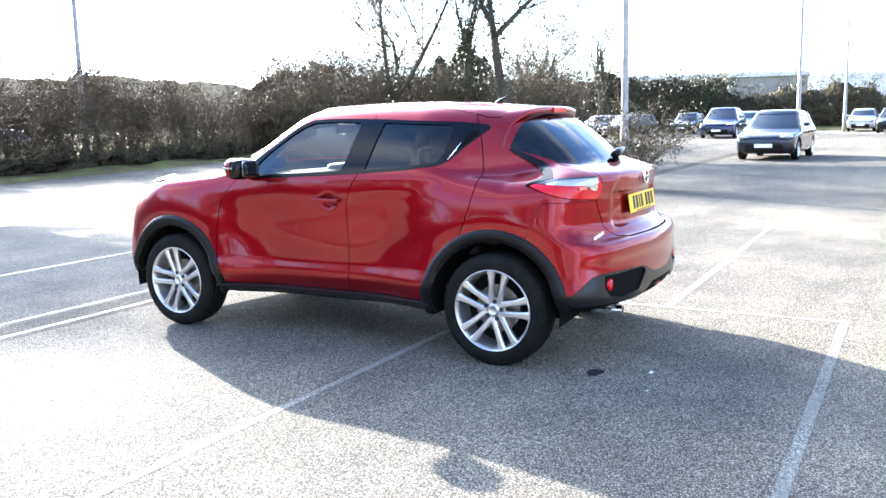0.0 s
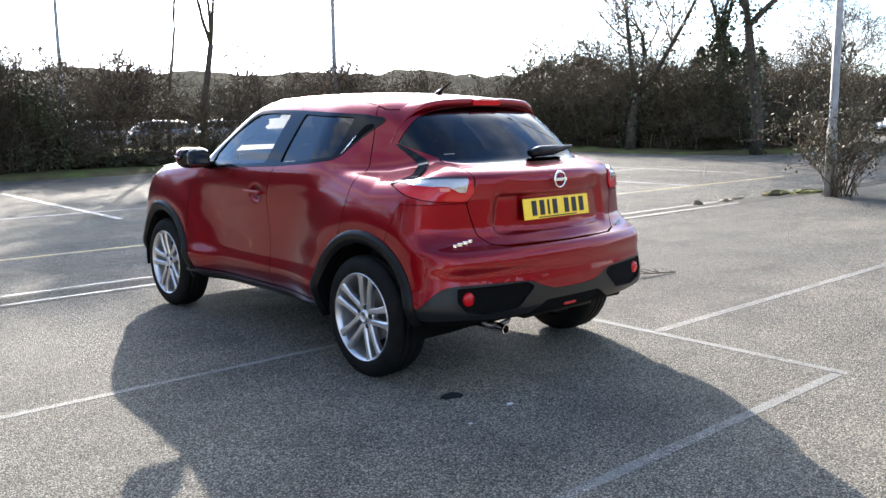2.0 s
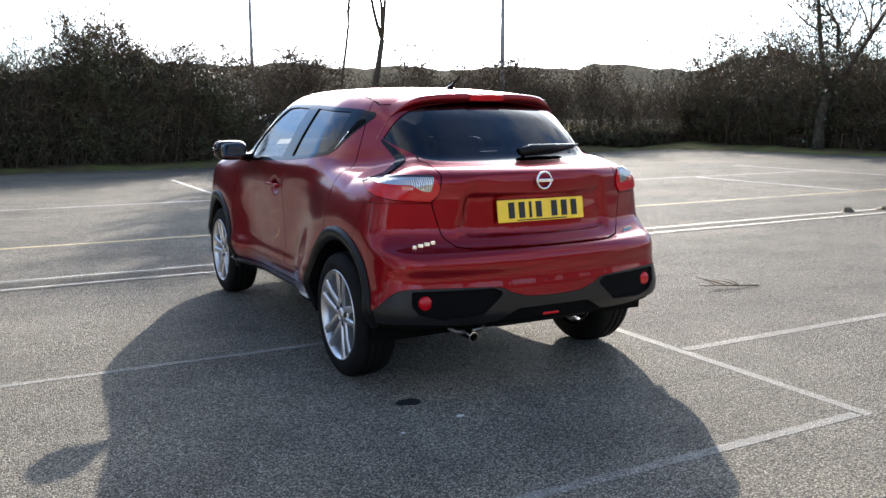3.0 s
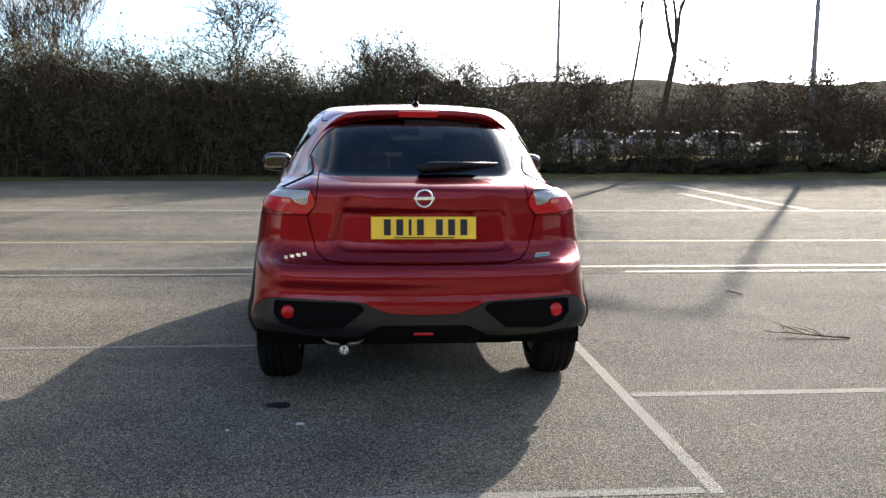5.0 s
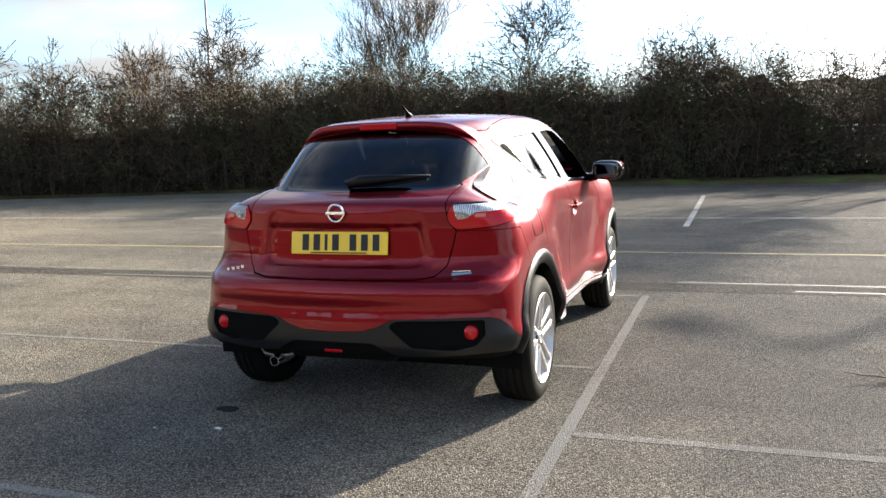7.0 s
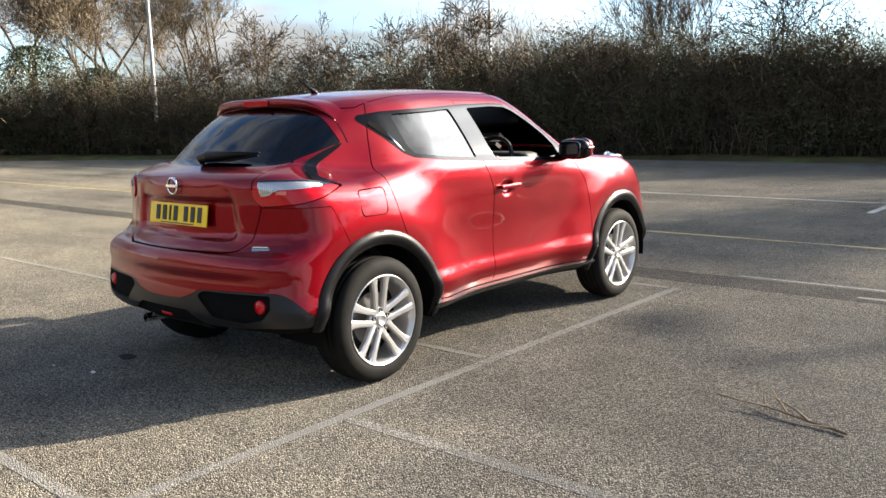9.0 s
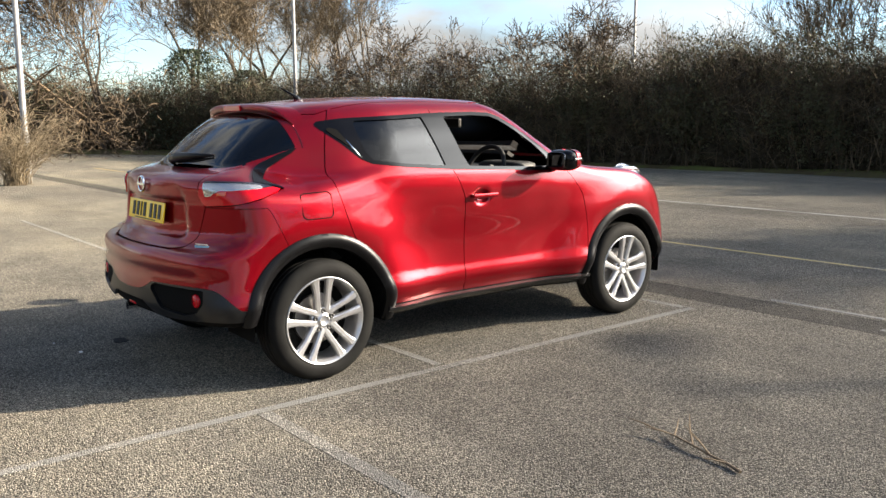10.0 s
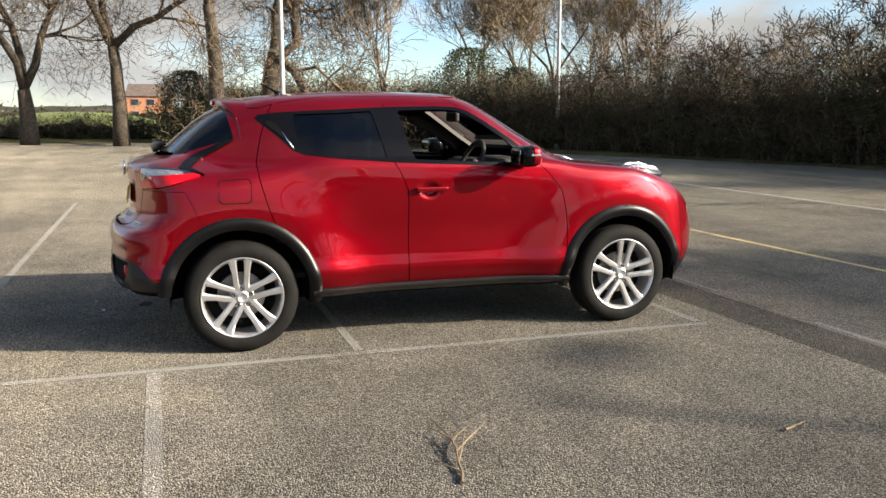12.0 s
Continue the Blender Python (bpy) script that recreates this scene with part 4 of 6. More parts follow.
def build_wheel(parent, x, y, turn=0.0):
    """17-inch wheel with five pairs of spokes, outer face at x."""
    s = 1 if x > 0 else -1
    hub = new("wheel")
    hub.parent = parent
    hub.matrix_local = pose(x, y, WHEEL_Z, 0, 0, 0 if s > 0 else 180) @ pose(0, 0, 0, turn, 0, 0)
    hub["label"] = "silver alloy wheel with five pairs of spokes"
    tyre = [(-0.215, 0.225), (-0.217, 0.25), (-0.21, 0.295), (-0.195, 0.318), (-0.17, 0.329), (-0.14, 0.333)]
    for g in (-0.135, -0.095, -0.055):
        tyre += [(g, 0.3335), (g + 0.002, 0.326), (g + 0.009, 0.326), (g + 0.011, 0.334)]
    tyre += [(-0.03, 0.331), (-0.012, 0.322), (0.002, 0.300), (0.006, 0.272), (0.003, 0.248), (-0.006, 0.236), (-0.02, 0.228)]
    part("tyre", lathe(tyre, 64), RUBBER, hub, "black rubber tyre", smooth=True)
    rim = [(-0.20, 0.205), (-0.18, 0.222), (-0.03, 0.219), (-0.008, 0.226), (0.004, 0.236), (0.006, 0.239), (0.0, 0.242), (-0.02, 0.242), (-0.1, 0.215), (-0.2, 0.21)]
    part("rim", lathe(rim, 64), ALLOY, hub, "", smooth=True)
    part("brake_disc", lathe([(-0.11, 0.02), (-0.11, 0.14), (-0.09, 0.14), (-0.09, 0.02)], 40), BRAKE, hub, "dull steel brake disc")
    part("hub_backing", lathe([(-0.125, 0.0), (-0.125, 0.208)], 40), INNER, hub, "dark backing behind the spokes")
    boss = [(-0.06, 0.0), (-0.06, 0.070), (-0.034, 0.072), (-0.026, 0.066), (-0.022, 0.045), (-0.022, 0.034), (-0.012, 0.031), (-0.010, 0.026), (-0.013, 0.024), (-0.013, 0.0)]
    part("hub_boss", lathe(boss, 40), ALLOY, hub, "", smooth=True)
    for k in range(5):
        mid = 2 * math.pi * k / 5
        for d in (-1, 1):
            verts = []
            for r, w, xo, th, off in ((0.040, 0.020, -0.018, 0.035, 0.026), (0.09, 0.0165, -0.013, 0.034, 0.031), (0.15, 0.0165, -0.006, 0.032, 0.036), (0.20, 0.021, -0.002, 0.032, 0.043), (0.229, 0.030, 0.001, 0.03, 0.050)):
                for ww, dx in ((-w, -0.008), (-w * 0.55, 0.0), (w * 0.55, 0.0), (w, -0.008), (w * 0.9, -th), (-w * 0.9, -th)):
                    t = off * d + ww
                    c, sn = math.cos(mid), math.sin(mid)
                    verts.append((xo + dx, -t * c + r * sn * 1.0, t * sn + r * c))
            faces = []
            for j in range(4):
                for i in range(6):
                    m = (i + 1) % 6
                    faces.append((j * 6 + i, j * 6 + m, (j + 1) * 6 + m, (j + 1) * 6 + i))
            faces.append((0, 1, 2, 3, 4, 5))
            part("spoke", (verts, faces), ALLOY, hub)
        vv, ff = lathe([(-0.03, 0.0135), (-0.017, 0.0135), (-0.015, 0.010), (-0.020, 0.0)], 10)
        part("wheel_nut", ([(px, py + 0.053 * math.sin(mid), pz + 0.053 * math.cos(mid)) for px, py, pz in vv], ff), DASH, hub, "dark wheel nut")
    return hub


for wx, wy, tn in ((0.868, 0.0, 2.0), (0.868, 2.53, -8.0), (-0.868, 0.0, -10.0), (-0.868, 2.53, 12.0)):
    build_wheel(red_car, wx, wy, turn=tn)


# ---- fittings of the red car ----
def build_spoiler(car, shell):
    top = spline([(0.0, 1.499), (0.2, 1.496), (0.33, 1.487), (0.44, 1.462), (0.52, 1.415), (0.57, 1.36), (0.60, 1.30), (0.612, 1.262)])
    n = 60
    a = []
    for i in range(n + 1):
        t = (i / n) * 2 - 1
        x = 0.612 * math.copysign(1 - (1 - abs(t)) ** 1.6, t)
        a.append(x)
    rows = []
    for x in a:
        k = abs(x) / 0.612
        zt = float(top(abs(x)))
        yt = -0.080 + 0.22 * x * x
        thick = 0.042 * (1 - 0.6 * k ** 3)
        inx = x * (1 - 0.03 * k)
        front = np.array([[x * 1.02, yt + 0.20 * (1 - 0.5 * k), zt + 0.012]])
        under = np.array([[inx * 0.985, yt + 0.05, zt - thick]])
        f = shell.onto(front, 6)[0]
        u = shell.onto(under, 6)[0]
        # the legs sink into the pillars
        g = min(max((k - 0.62) / 0.3, 0), 1)
        g = g * g * (3 - 2 * g)
        skin = shell.onto(np.array([[x * 1.0, yt + 0.03, zt]]), 8)[0]
        tip_x, tip_y, tip_z = (1 - g) * x + g * skin[0] * 1.004, (1 - g) * yt + g * skin[1], (1 - g) * zt + g * (skin[2] + 0.002)
        rows.append([f, (tip_x, tip_y + 0.012, tip_z + 0.004 * (1 - g)), (tip_x, tip_y, tip_z - 0.004), ((1 - g) * inx + g * u[0], (1 - g) * (yt + 0.006) + g * u[1], (1 - g) * (zt - thick) + g * u[2]), tuple(u)])
    verts = [tuple(p) for r in rows for p in r]
    m = 5
    faces = []
    for i in range(n):
        for j in range(m - 1):
            faces.append((i * m + j, (i + 1) * m + j, (i + 1) * m + j + 1, i * m + j + 1))
    sp = part("roof_spoiler", (verts, faces), RED, car, "red roof spoiler over the rear window", smooth=True)
    part("high_brake_lamp", box_bm((0.215, 0.014, 0.034), (0.0, -0.080, 1.477), 0.005), RED_LENS, sp, "red high-level brake lamp")


def build_fittings(car, shell):
    build_spoiler(car, shell)
    # number plate with bars for its characters
    tilt = Matrix.Rotation(radians(-9), 4, 'X')
    plate = part("number_plate", box_bm((0.52, 0.006, 0.111), (0, -0.624, 0.912), 0.002, rot=tilt), PLATE_YELLOW, car, "yellow number plate with plain black bars")
    x = -0.197
    for k, w in enumerate((0.034, 0.034, 0.014, 0.034, 0.0, 0.034, 0.034, 0.034)):
        if w:
            part("plate_bar", box_bm((w, 0.004, 0.079), (x + w / 2, -0.0045, 0.003), 0.0, rot=None), PLATE_BLACK, plate).matrix_local = Matrix.Translation((0, -0.624, 0.912)) @ tilt
        x += w + 0.027 if w else 0.033
    part("plate_bar", box_bm((0.30, 0.004, 0.005), (0, -0.0045, -0.048)), PLATE_BLACK, plate).matrix_local = Matrix.Translation((0, -0.624, 0.912)) @ tilt
    # ring badge
    ring = lathe([(-0.006, 0.037), (-0.010, 0.041), (-0.006, 0.046), (0.004, 0.046), (0.004, 0.037), (-0.006, 0.037)], 36, 'y')
    badge = part("ring_badge", ([(a, b - 0.643, c + 1.060) for a, b, c in ring[0]], ring[1]), CHROME, car, "chrome ring badge", smooth=True)
    part("badge_bar", box_bm((0.102, 0.010, 0.016), (0, -0.648, 1.060), 0.003), CHROME, badge)
    # model badges as plain bars
    def on_skin(px, pz, y0=-0.7):
        return shell.onto(np.array([[px, y0, pz]]), 12)[0]
    for px, w in ((-0.700, 0.018), (-0.668, 0.026), (-0.634, 0.026), (-0.601, 0.022)):
        q = on_skin(px, 0.793, -0.6)
        part("badge_letter_bar", box_bm((w, 0.006, 0.028), (0, 0, 0), 0.002, rot=Matrix.Rotation(math.atan2(-0.68 * px, 1.0) * -1.0, 4, 'Z')), CHROME, car, "chrome model badge bar").location = q
    q = on_skin(0.62, 0.787, -0.6)
    part("efficiency_badge", box_bm((0.095, 0.006, 0.016), (0, 0, 0), 0.002, rot=Matrix.Rotation(0.40, 4, 'Z')), BADGE_BLUE, car, "small pale blue badge").location = q
    part("badge_edge", box_bm((0.085, 0.006, 0.006), (0, 0, 0.014), 0.001, rot=Matrix.Rotation(0.40, 4, 'Z')), CHROME, car, "thin chrome badge edge").location = q
    # rear wiper
    arm = [(0.0, -0.452, 1.168), (-0.02, -0.452, 1.190), (0.05, -0.448, 1.204), (0.18, -0.432, 1.212), (0.40, -0.385, 1.222)]
    wiper = part("rear_wiper", tube(arm, [0.016, 0.026, 0.030, 0.022, 0.006], 8), CLADDING, car, "black rear wiper", smooth=True)
    part("wiper_blade", tube([(0.0, -0.440, 1.176), (0.20, -0.420, 1.186), (0.38, -0.375, 1.208)], [0.008, 0.010, 0.005], 6), RUBBER, wiper, "thin rubber blade")
    # aerial
    part("aerial", tube([(0.01, 0.36, 1.525), (0.01, 0.345, 1.545), (0.01, 0.325, 1.560), (0.01, 0.235, 1.605)], [0.026, 0.020, 0.008, 0.004], 10), GLOSS_BLACK, car, "short black roof aerial", smooth=True)
    # exhaust
    part("exhaust_tip", lathe([(-0.03, 0.022), (-0.03, 0.026), (0.16, 0.026), (0.16, 0.0)], 20, 'y'), CHROME, car, "chrome exhaust tip").location = (-0.396, -0.60, 0.298)
    part("exhaust_bracket", tube([(-0.50, -0.56, 0.345), (-0.47, -0.575, 0.322), (-0.42, -0.58, 0.318)], [0.012, 0.014, 0.012], 8), BRAKE, car, "dull steel exhaust hanger", smooth=True)
    part("exhaust_bracket", tube([(-0.30, -0.56, 0.345), (-0.33, -0.575, 0.322), (-0.38, -0.58, 0.318)], [0.012, 0.014, 0.012], 8), BRAKE, car, "dull steel exhaust hanger", smooth=True)
    for s in (1, -1):
        # door mirror
        mirror = part("door_mirror", blob((s * 0.955, 1.765, 1.146), (0.106, 0.070, 0.068), 3.2), GLOSS_BLACK, car, "door mirror with red cap", smooth=True)
        cap = blob((s * 0.957, 1.775, 1.150), (0.108, 0.068, 0.068), 3.2)
        cv, cf = clip(np.array(cap[0]), cap[1], 1.772 - np.array(cap[0])[:, 1])
        cv, cf = clip(cv, cf, 0.905 - s * cv[:, 0])
        part("mirror_cap", (cv.tolist(), cf), RED, mirror, "red mirror cap", smooth=True)
        glass = part("mirror_glass", blob((0, 0, 0), (0.086, 0.006, 0.054), 4.5, 14, 24), MIRROR, mirror, "mirror glass", smooth=True)
        glass.matrix_local = pose(s * 0.955, 1.690, 1.146, -2, 0, s * -4)
        part("mirror_stalk", tube([(s * 0.80, 1.80, 1.09), (s * 0.87, 1.775, 1.10), (s * 0.92, 1.77, 1.12)], [0.034, 0.028, 0.026], 10), GLOSS_BLACK, mirror, "", smooth=True)
        part("mirror_indicator", box_bm((0.006, 0.07, 0.014), (s * 1.062, 1.785, 1.155), 0.003), CLEAR_LENS, mirror, "clear indicator strip")
        # handle
        hx = s * 0.842
        part("door_handle", joined([box_bm((0.018, 0.205, 0.026), (hx + s * 0.014, 1.175, 0.945), 0.008), box_bm((0.03, 0.03, 0.022), (hx, 1.085, 0.945), 0.006), box_bm((0.03, 0.03, 0.022), (hx, 1.265, 0.945), 0.006)]), RED, car, "red door handle", smooth=False)
        # lamp pods on the wings
        pod = blob((0, 0, 0), (0.078, 0.20, 0.046), 2.0, 16, 32)
        pod = ([(px * (1.0 - 0.45 * max(-py, 0) / 0.20), py, pz * (1.0 - 0.35 * abs(py) / 0.20)) for px, py, pz in pod[0]], pod[1])
        ob = part("indicator_lamp", pod, SMOKE_LENS, car, "clear lamp pod on the front wing", smooth=True)
        ob.matrix_local = pose(s * 0.672, 2.76, 1.020, -9, s * 14, s * 10)
        for side_x, name in ((0.052, "bright_edge"), (-0.045, "bright_edge")):
            rim_pts = [(s * side_x * (1 - 0.9 * k * k) , 0.185 * k, 0.036 * (1 - 0.8 * k * k)) for k in (-0.95, -0.7, -0.35, 0.0, 0.35, 0.7, 0.95)]
            part(name, tube(rim_pts, [0.004, 0.008, 0.011, 0.013, 0.013, 0.012, 0.006], 8), CLEAR_LENS, ob, "silver light guide", smooth=True)
        part("lamp_reflector", blob((0, 0, 0), (0.045, 0.075, 0.040), 2.0, 10, 20), CLEAR_LENS, ob).location = (s * 0.005, 0.085, 0.010)
        vv, ff = lathe([(0.0, 0.0), (0.02, 0.06), (0.0, 0.105), (-0.04, 0.115)], 32, 'y')
        part("headlamp", ([(a + s * 0.56, b + 3.165, c + 0.70) for a, b, c in vv], ff), CLEAR_LENS, car, "round clear headlamp", smooth=True)
    # fuel flap: a fine groove round a panel on the offside
    loop = []
    cy, cz, hw, hh, r = -0.020, 0.960, 0.092, 0.073, 0.03
    for k in range(40):
        t = 2 * math.pi * k / 40
        c, sn = math.cos(t), math.sin(t)
        loop.append((0.83, cy + (hw - r) * (1 if c > 0 else -1) + r * c, cz + (hh - r) * (1 if sn > 0 else -1) + r * sn))
    pts = shell.onto(np.array(loop), 12)
    part("fuel_flap_gap", tube([tuple(p) for p in pts] + [tuple(pts[0])], [0.0034] * 41, 5), INNER, car, "thin gap round the fuel flap")
    # cabin
    def seat(px, py):
        bms = [box_bm((0.48, 0.50, 0.16), (px, py + 0.10, 0.66), 0.06), box_bm((0.46, 0.15, 0.62), (px, py - 0.20, 0.93), 0.06, rot=Matrix.Rotation(0, 4, 'X'))]
        st = part("seat", joined(bms), FABRIC, car, "dark cloth seat", smooth=True)
        part("headrest", box_bm((0.26, 0.09, 0.19), (px, py - 0.24, 1.28), 0.04), FABRIC, st, "", smooth=True)
    seat(0.36, 1.22)
    seat(-0.36, 1.22)
    bench = part("rear_bench", joined([box_bm((1.20, 0.46, 0.16), (0, 0.45, 0.68), 0.05), box_bm((1.20, 0.14, 0.50), (0, 0.15, 0.92), 0.05)]), FABRIC, car, "dark rear bench", smooth=True)
    for px in (-0.38, 0.38):
        part("headrest", box_bm((0.24, 0.08, 0.15), (px, 0.12, 1.22), 0.035), FABRIC, bench, "", smooth=True)
    part("dashboard", joined([box_bm((1.36, 0.45, 0.25), (0, 1.98, 0.95), 0.08), box_bm((0.40, 0.22, 0.10), (0.36, 1.82, 1.07), 0.045)]), DASH, car, "dark dashboard", smooth=True)
    wv, wf = [], []
    big, small, n1, n2 = 0.178, 0.016, 40, 10
    for i in range(n1):
        for j in range(n2):
            a, b = 2 * math.pi * i / n1, 2 * math.pi * j / n2
            wv.append(((big + small * math.cos(b)) * math.cos(a), small * math.sin(b), (big + small * math.cos(b)) * math.sin(a)))
            wf.append((i * n2 + j, ((i + 1) % n1) * n2 + j, ((i + 1) % n1) * n2 + (j + 1) % n2, i * n2 + (j + 1) % n2))
    wheel = part("steering_wheel", (wv, wf), DASH, car, "dark steering wheel", smooth=True)
    wheel.matrix_local = pose(0.37, 1.60, 1.06, -24, 0, 0)
    part("wheel_boss", joined([box_bm((0.12, 0.05, 0.10), (0, 0.01, 0), 0.02), box_bm((0.33, 0.02, 0.03), (0, 0.0, 0), 0.006)]), DASH, wheel)
    part("cabin_mirror", box_bm((0.22, 0.03, 0.065), (0, 1.60, 1.385), 0.012), DASH, car, "dark cabin mirror")
    part("cabin_floor", box_bm((1.40, 2.3, 0.03), (0, 1.0, 0.42)), FABRIC, car, "dark cabin floor")


build_fittings(red_car, red_shell)


# ---- hedges, trees and distance ----
def hedge_rows(name, path, height, depth, seed, leaves, twigs, label, leaf_mat=HEDGE_LEAF, twig_mat=HEDGE_TWIG, core=True, leaf_size=0.042, fade_in=0.0, forks=4, core_top=0.62):
    """An overgrown hedge along a path of (x, y): dark sheet for the shade inside, crossing twigs, small leaves."""
    rng = np.random.default_rng(seed)
    pts = np.array(path, float)
    seg = np.linalg.norm(np.diff(pts, axis=0), axis=1)
    cum = np.concatenate([[0], np.cumsum(seg)])
    total = cum[-1]
    ph = rng.uniform(0, 6.28, 8)

    def tall(s):
        return height * (1 + 0.09 * np.sin(s * 0.55 + ph[0]) + 0.07 * np.sin(s * 1.3 + ph[1]) + 0.05 * np.sin(s * 3.1 + ph[2]) + 0.03 * np.sin(s * 6.3 + ph[3])) * (np.clip(s / fade_in, 0.3, 1) if fade_in else 1.0)

    def place(s, off):
        x = np.interp(s, cum, pts[:, 0])
        y = np.interp(s, cum, pts[:, 1])
        i = np.clip(np.searchsorted(cum, s) - 1, 0, len(seg) - 1)
        t = (pts[i + 1] - pts[i]) / seg[i][:, None]
        return x - t[:, 1] * off, y + t[:, 0] * off

    hedge = empty(name, pose(0, 0, 0), label, "hedge", kind="stuff")
    # added dark sheet, no real part: stands in for the shade deep in the hedge
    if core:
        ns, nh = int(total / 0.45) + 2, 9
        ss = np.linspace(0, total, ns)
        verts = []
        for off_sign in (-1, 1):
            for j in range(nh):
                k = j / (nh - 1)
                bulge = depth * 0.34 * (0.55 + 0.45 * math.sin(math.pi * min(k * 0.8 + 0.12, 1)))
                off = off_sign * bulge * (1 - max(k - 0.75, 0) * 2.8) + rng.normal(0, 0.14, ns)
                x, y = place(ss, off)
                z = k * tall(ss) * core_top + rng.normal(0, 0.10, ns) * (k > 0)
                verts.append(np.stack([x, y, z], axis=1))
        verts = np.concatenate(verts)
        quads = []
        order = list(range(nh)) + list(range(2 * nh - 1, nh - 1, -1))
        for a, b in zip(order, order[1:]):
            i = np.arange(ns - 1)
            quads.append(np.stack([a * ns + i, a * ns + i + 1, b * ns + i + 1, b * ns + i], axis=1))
        part("hedge_shade_sheet", fast_mesh("hedge_shade_sheet", verts, np.concatenate(quads), HEDGE_SHADE), None, hedge)
    # stems from the ground, forking twice
    n = twigs
    s = rng.uniform(0, total, n)
    h = tall(s) * np.where(rng.uniform(0, 1, n) < 0.03, rng.uniform(1.1, 1.3, n), rng.uniform(0.70, 1.06, n))
    off = rng.uniform(-1, 1, n) * depth * 0.42
    x, y = place(s, off)
    p = np.stack([x, y, np.zeros(n)], axis=1)
    lean = rng.normal(0, 0.16, (n, 2))
    rad = rng.uniform(0.007, 0.017, n) * (height / 3.0) ** 0.5
    starts, ends, r0s, r1s, tips = [], [], [], [], []
    m = 5
    for i in range(m):
        lean = lean + rng.normal(0, 0.13, (n, 2))
        q = p + np.concatenate([lean, np.ones((n, 1))], axis=1) * (h / m)[:, None]
        starts.append(p); ends.append(q)
        r0s.append(rad * (1 - 0.17 * i)); r1s.append(rad * (1 - 0.17 * (i + 1)))
        sides = 2 if i == 0 else forks
        for _ in range(sides):
            b0 = p + (q - p) * rng.uniform(0.1, 1.0, (n, 1))
            d = np.stack([rng.normal(0, 0.62, n), rng.normal(0, 0.62, n), rng.uniform(0.1, 1.1, n)], axis=1)
            d /= np.linalg.norm(d, axis=1, keepdims=True)
            ln = rng.uniform(0.22, 0.75, n) * (height / 3.2)
            b1 = b0 + d * ln[:, None]
            starts.append(b0); ends.append(b1)
            r0s.append(np.maximum(rad * 0.46, 0.0055)); r1s.append(np.maximum(rad * 0.25, 0.0035))
            tips.append(b1)
            for _ in range(2):
                c0 = b0 + (b1 - b0) * rng.uniform(0.35, 1.0, (n, 1))
                d2 = d + rng.normal(0, 0.65, (n, 3))
                c1 = c0 + d2 * (ln * rng.uniform(0.25, 0.5, n))[:, None]
                starts.append(c0); ends.append(c1)
                r0s.append(np.maximum(rad * 0.30, 0.0045)); r1s.append(np.full(n, 0.0028))
                tips.append(c1)
        p = q
    v, q = slivers(np.concatenate(starts), np.concatenate(ends), np.concatenate(r0s), np.concatenate(r1s), rng)
    part("twigs", fast_mesh("twigs", v, q, twig_mat), None, hedge)
    if leaves:
        tips = np.concatenate(tips)
        clump = np.sin(tips[:, 0] * 1.9 + ph[4]) + np.sin(tips[:, 1] * 2.3 + tips[:, 2] * 3.1 + ph[5]) + np.sin(tips[:, 0] * 4.7 + tips[:, 2] * 2.2 + ph[6])
        w = np.clip(0.35 + 0.5 * clump, 0.03, None) * np.clip(1.5 - tips[:, 2] / (height * 1.05), 0.05, 1)
        c = tips[rng.choice(len(tips), leaves, p=w / w.sum())] + rng.normal(0, 0.07, (leaves, 3))
        c[:, 2] = np.maximum(c[:, 2], 0.03)
        v, q = leaf_cards(c, leaf_size, rng)
        part("leaves", fast_mesh("leaves", v, q, leaf_mat), None, hedge)
    return hedge


def branch_out(rng, start, direction, length, radius, depth, spread, lift, out, wander=0.16):
    own = len(out)
    p, d = np.array(start, float), np.array(direction, float)
    d /= np.linalg.norm(d)
    n = 4 if depth > 1 else 3
    step = length / n
    for i in range(n):
        r0, r1 = radius * (1 - 0.13 * i), radius * (1 - 0.13 * (i + 1))
        d = d + rng.normal(0, wander, 3) + np.array([0, 0, lift * 0.06])
        d /= np.linalg.norm(d)
        q = p + d * step
        out.append((p.copy(), q.copy(), r0, r1, depth, own))
        if depth > 0 and i >= (0 if depth == 4 else 1):
            for _ in range(1 if rng.random() < 0.5 else 2):
                a = rng.normal(0, 1, 3)
                a -= a.dot(d) * d
                a /= np.linalg.norm(a) + 1e-9
                nd = d * math.cos(spread) + a * math.sin(spread) + np.array([0, 0, lift * 0.18])
                branch_out(rng, q, nd, length * rng.uniform(0.5, 0.78), r1 * rng.uniform(0.42, 0.62), depth - 1, spread, lift, out, wander)
        p = q


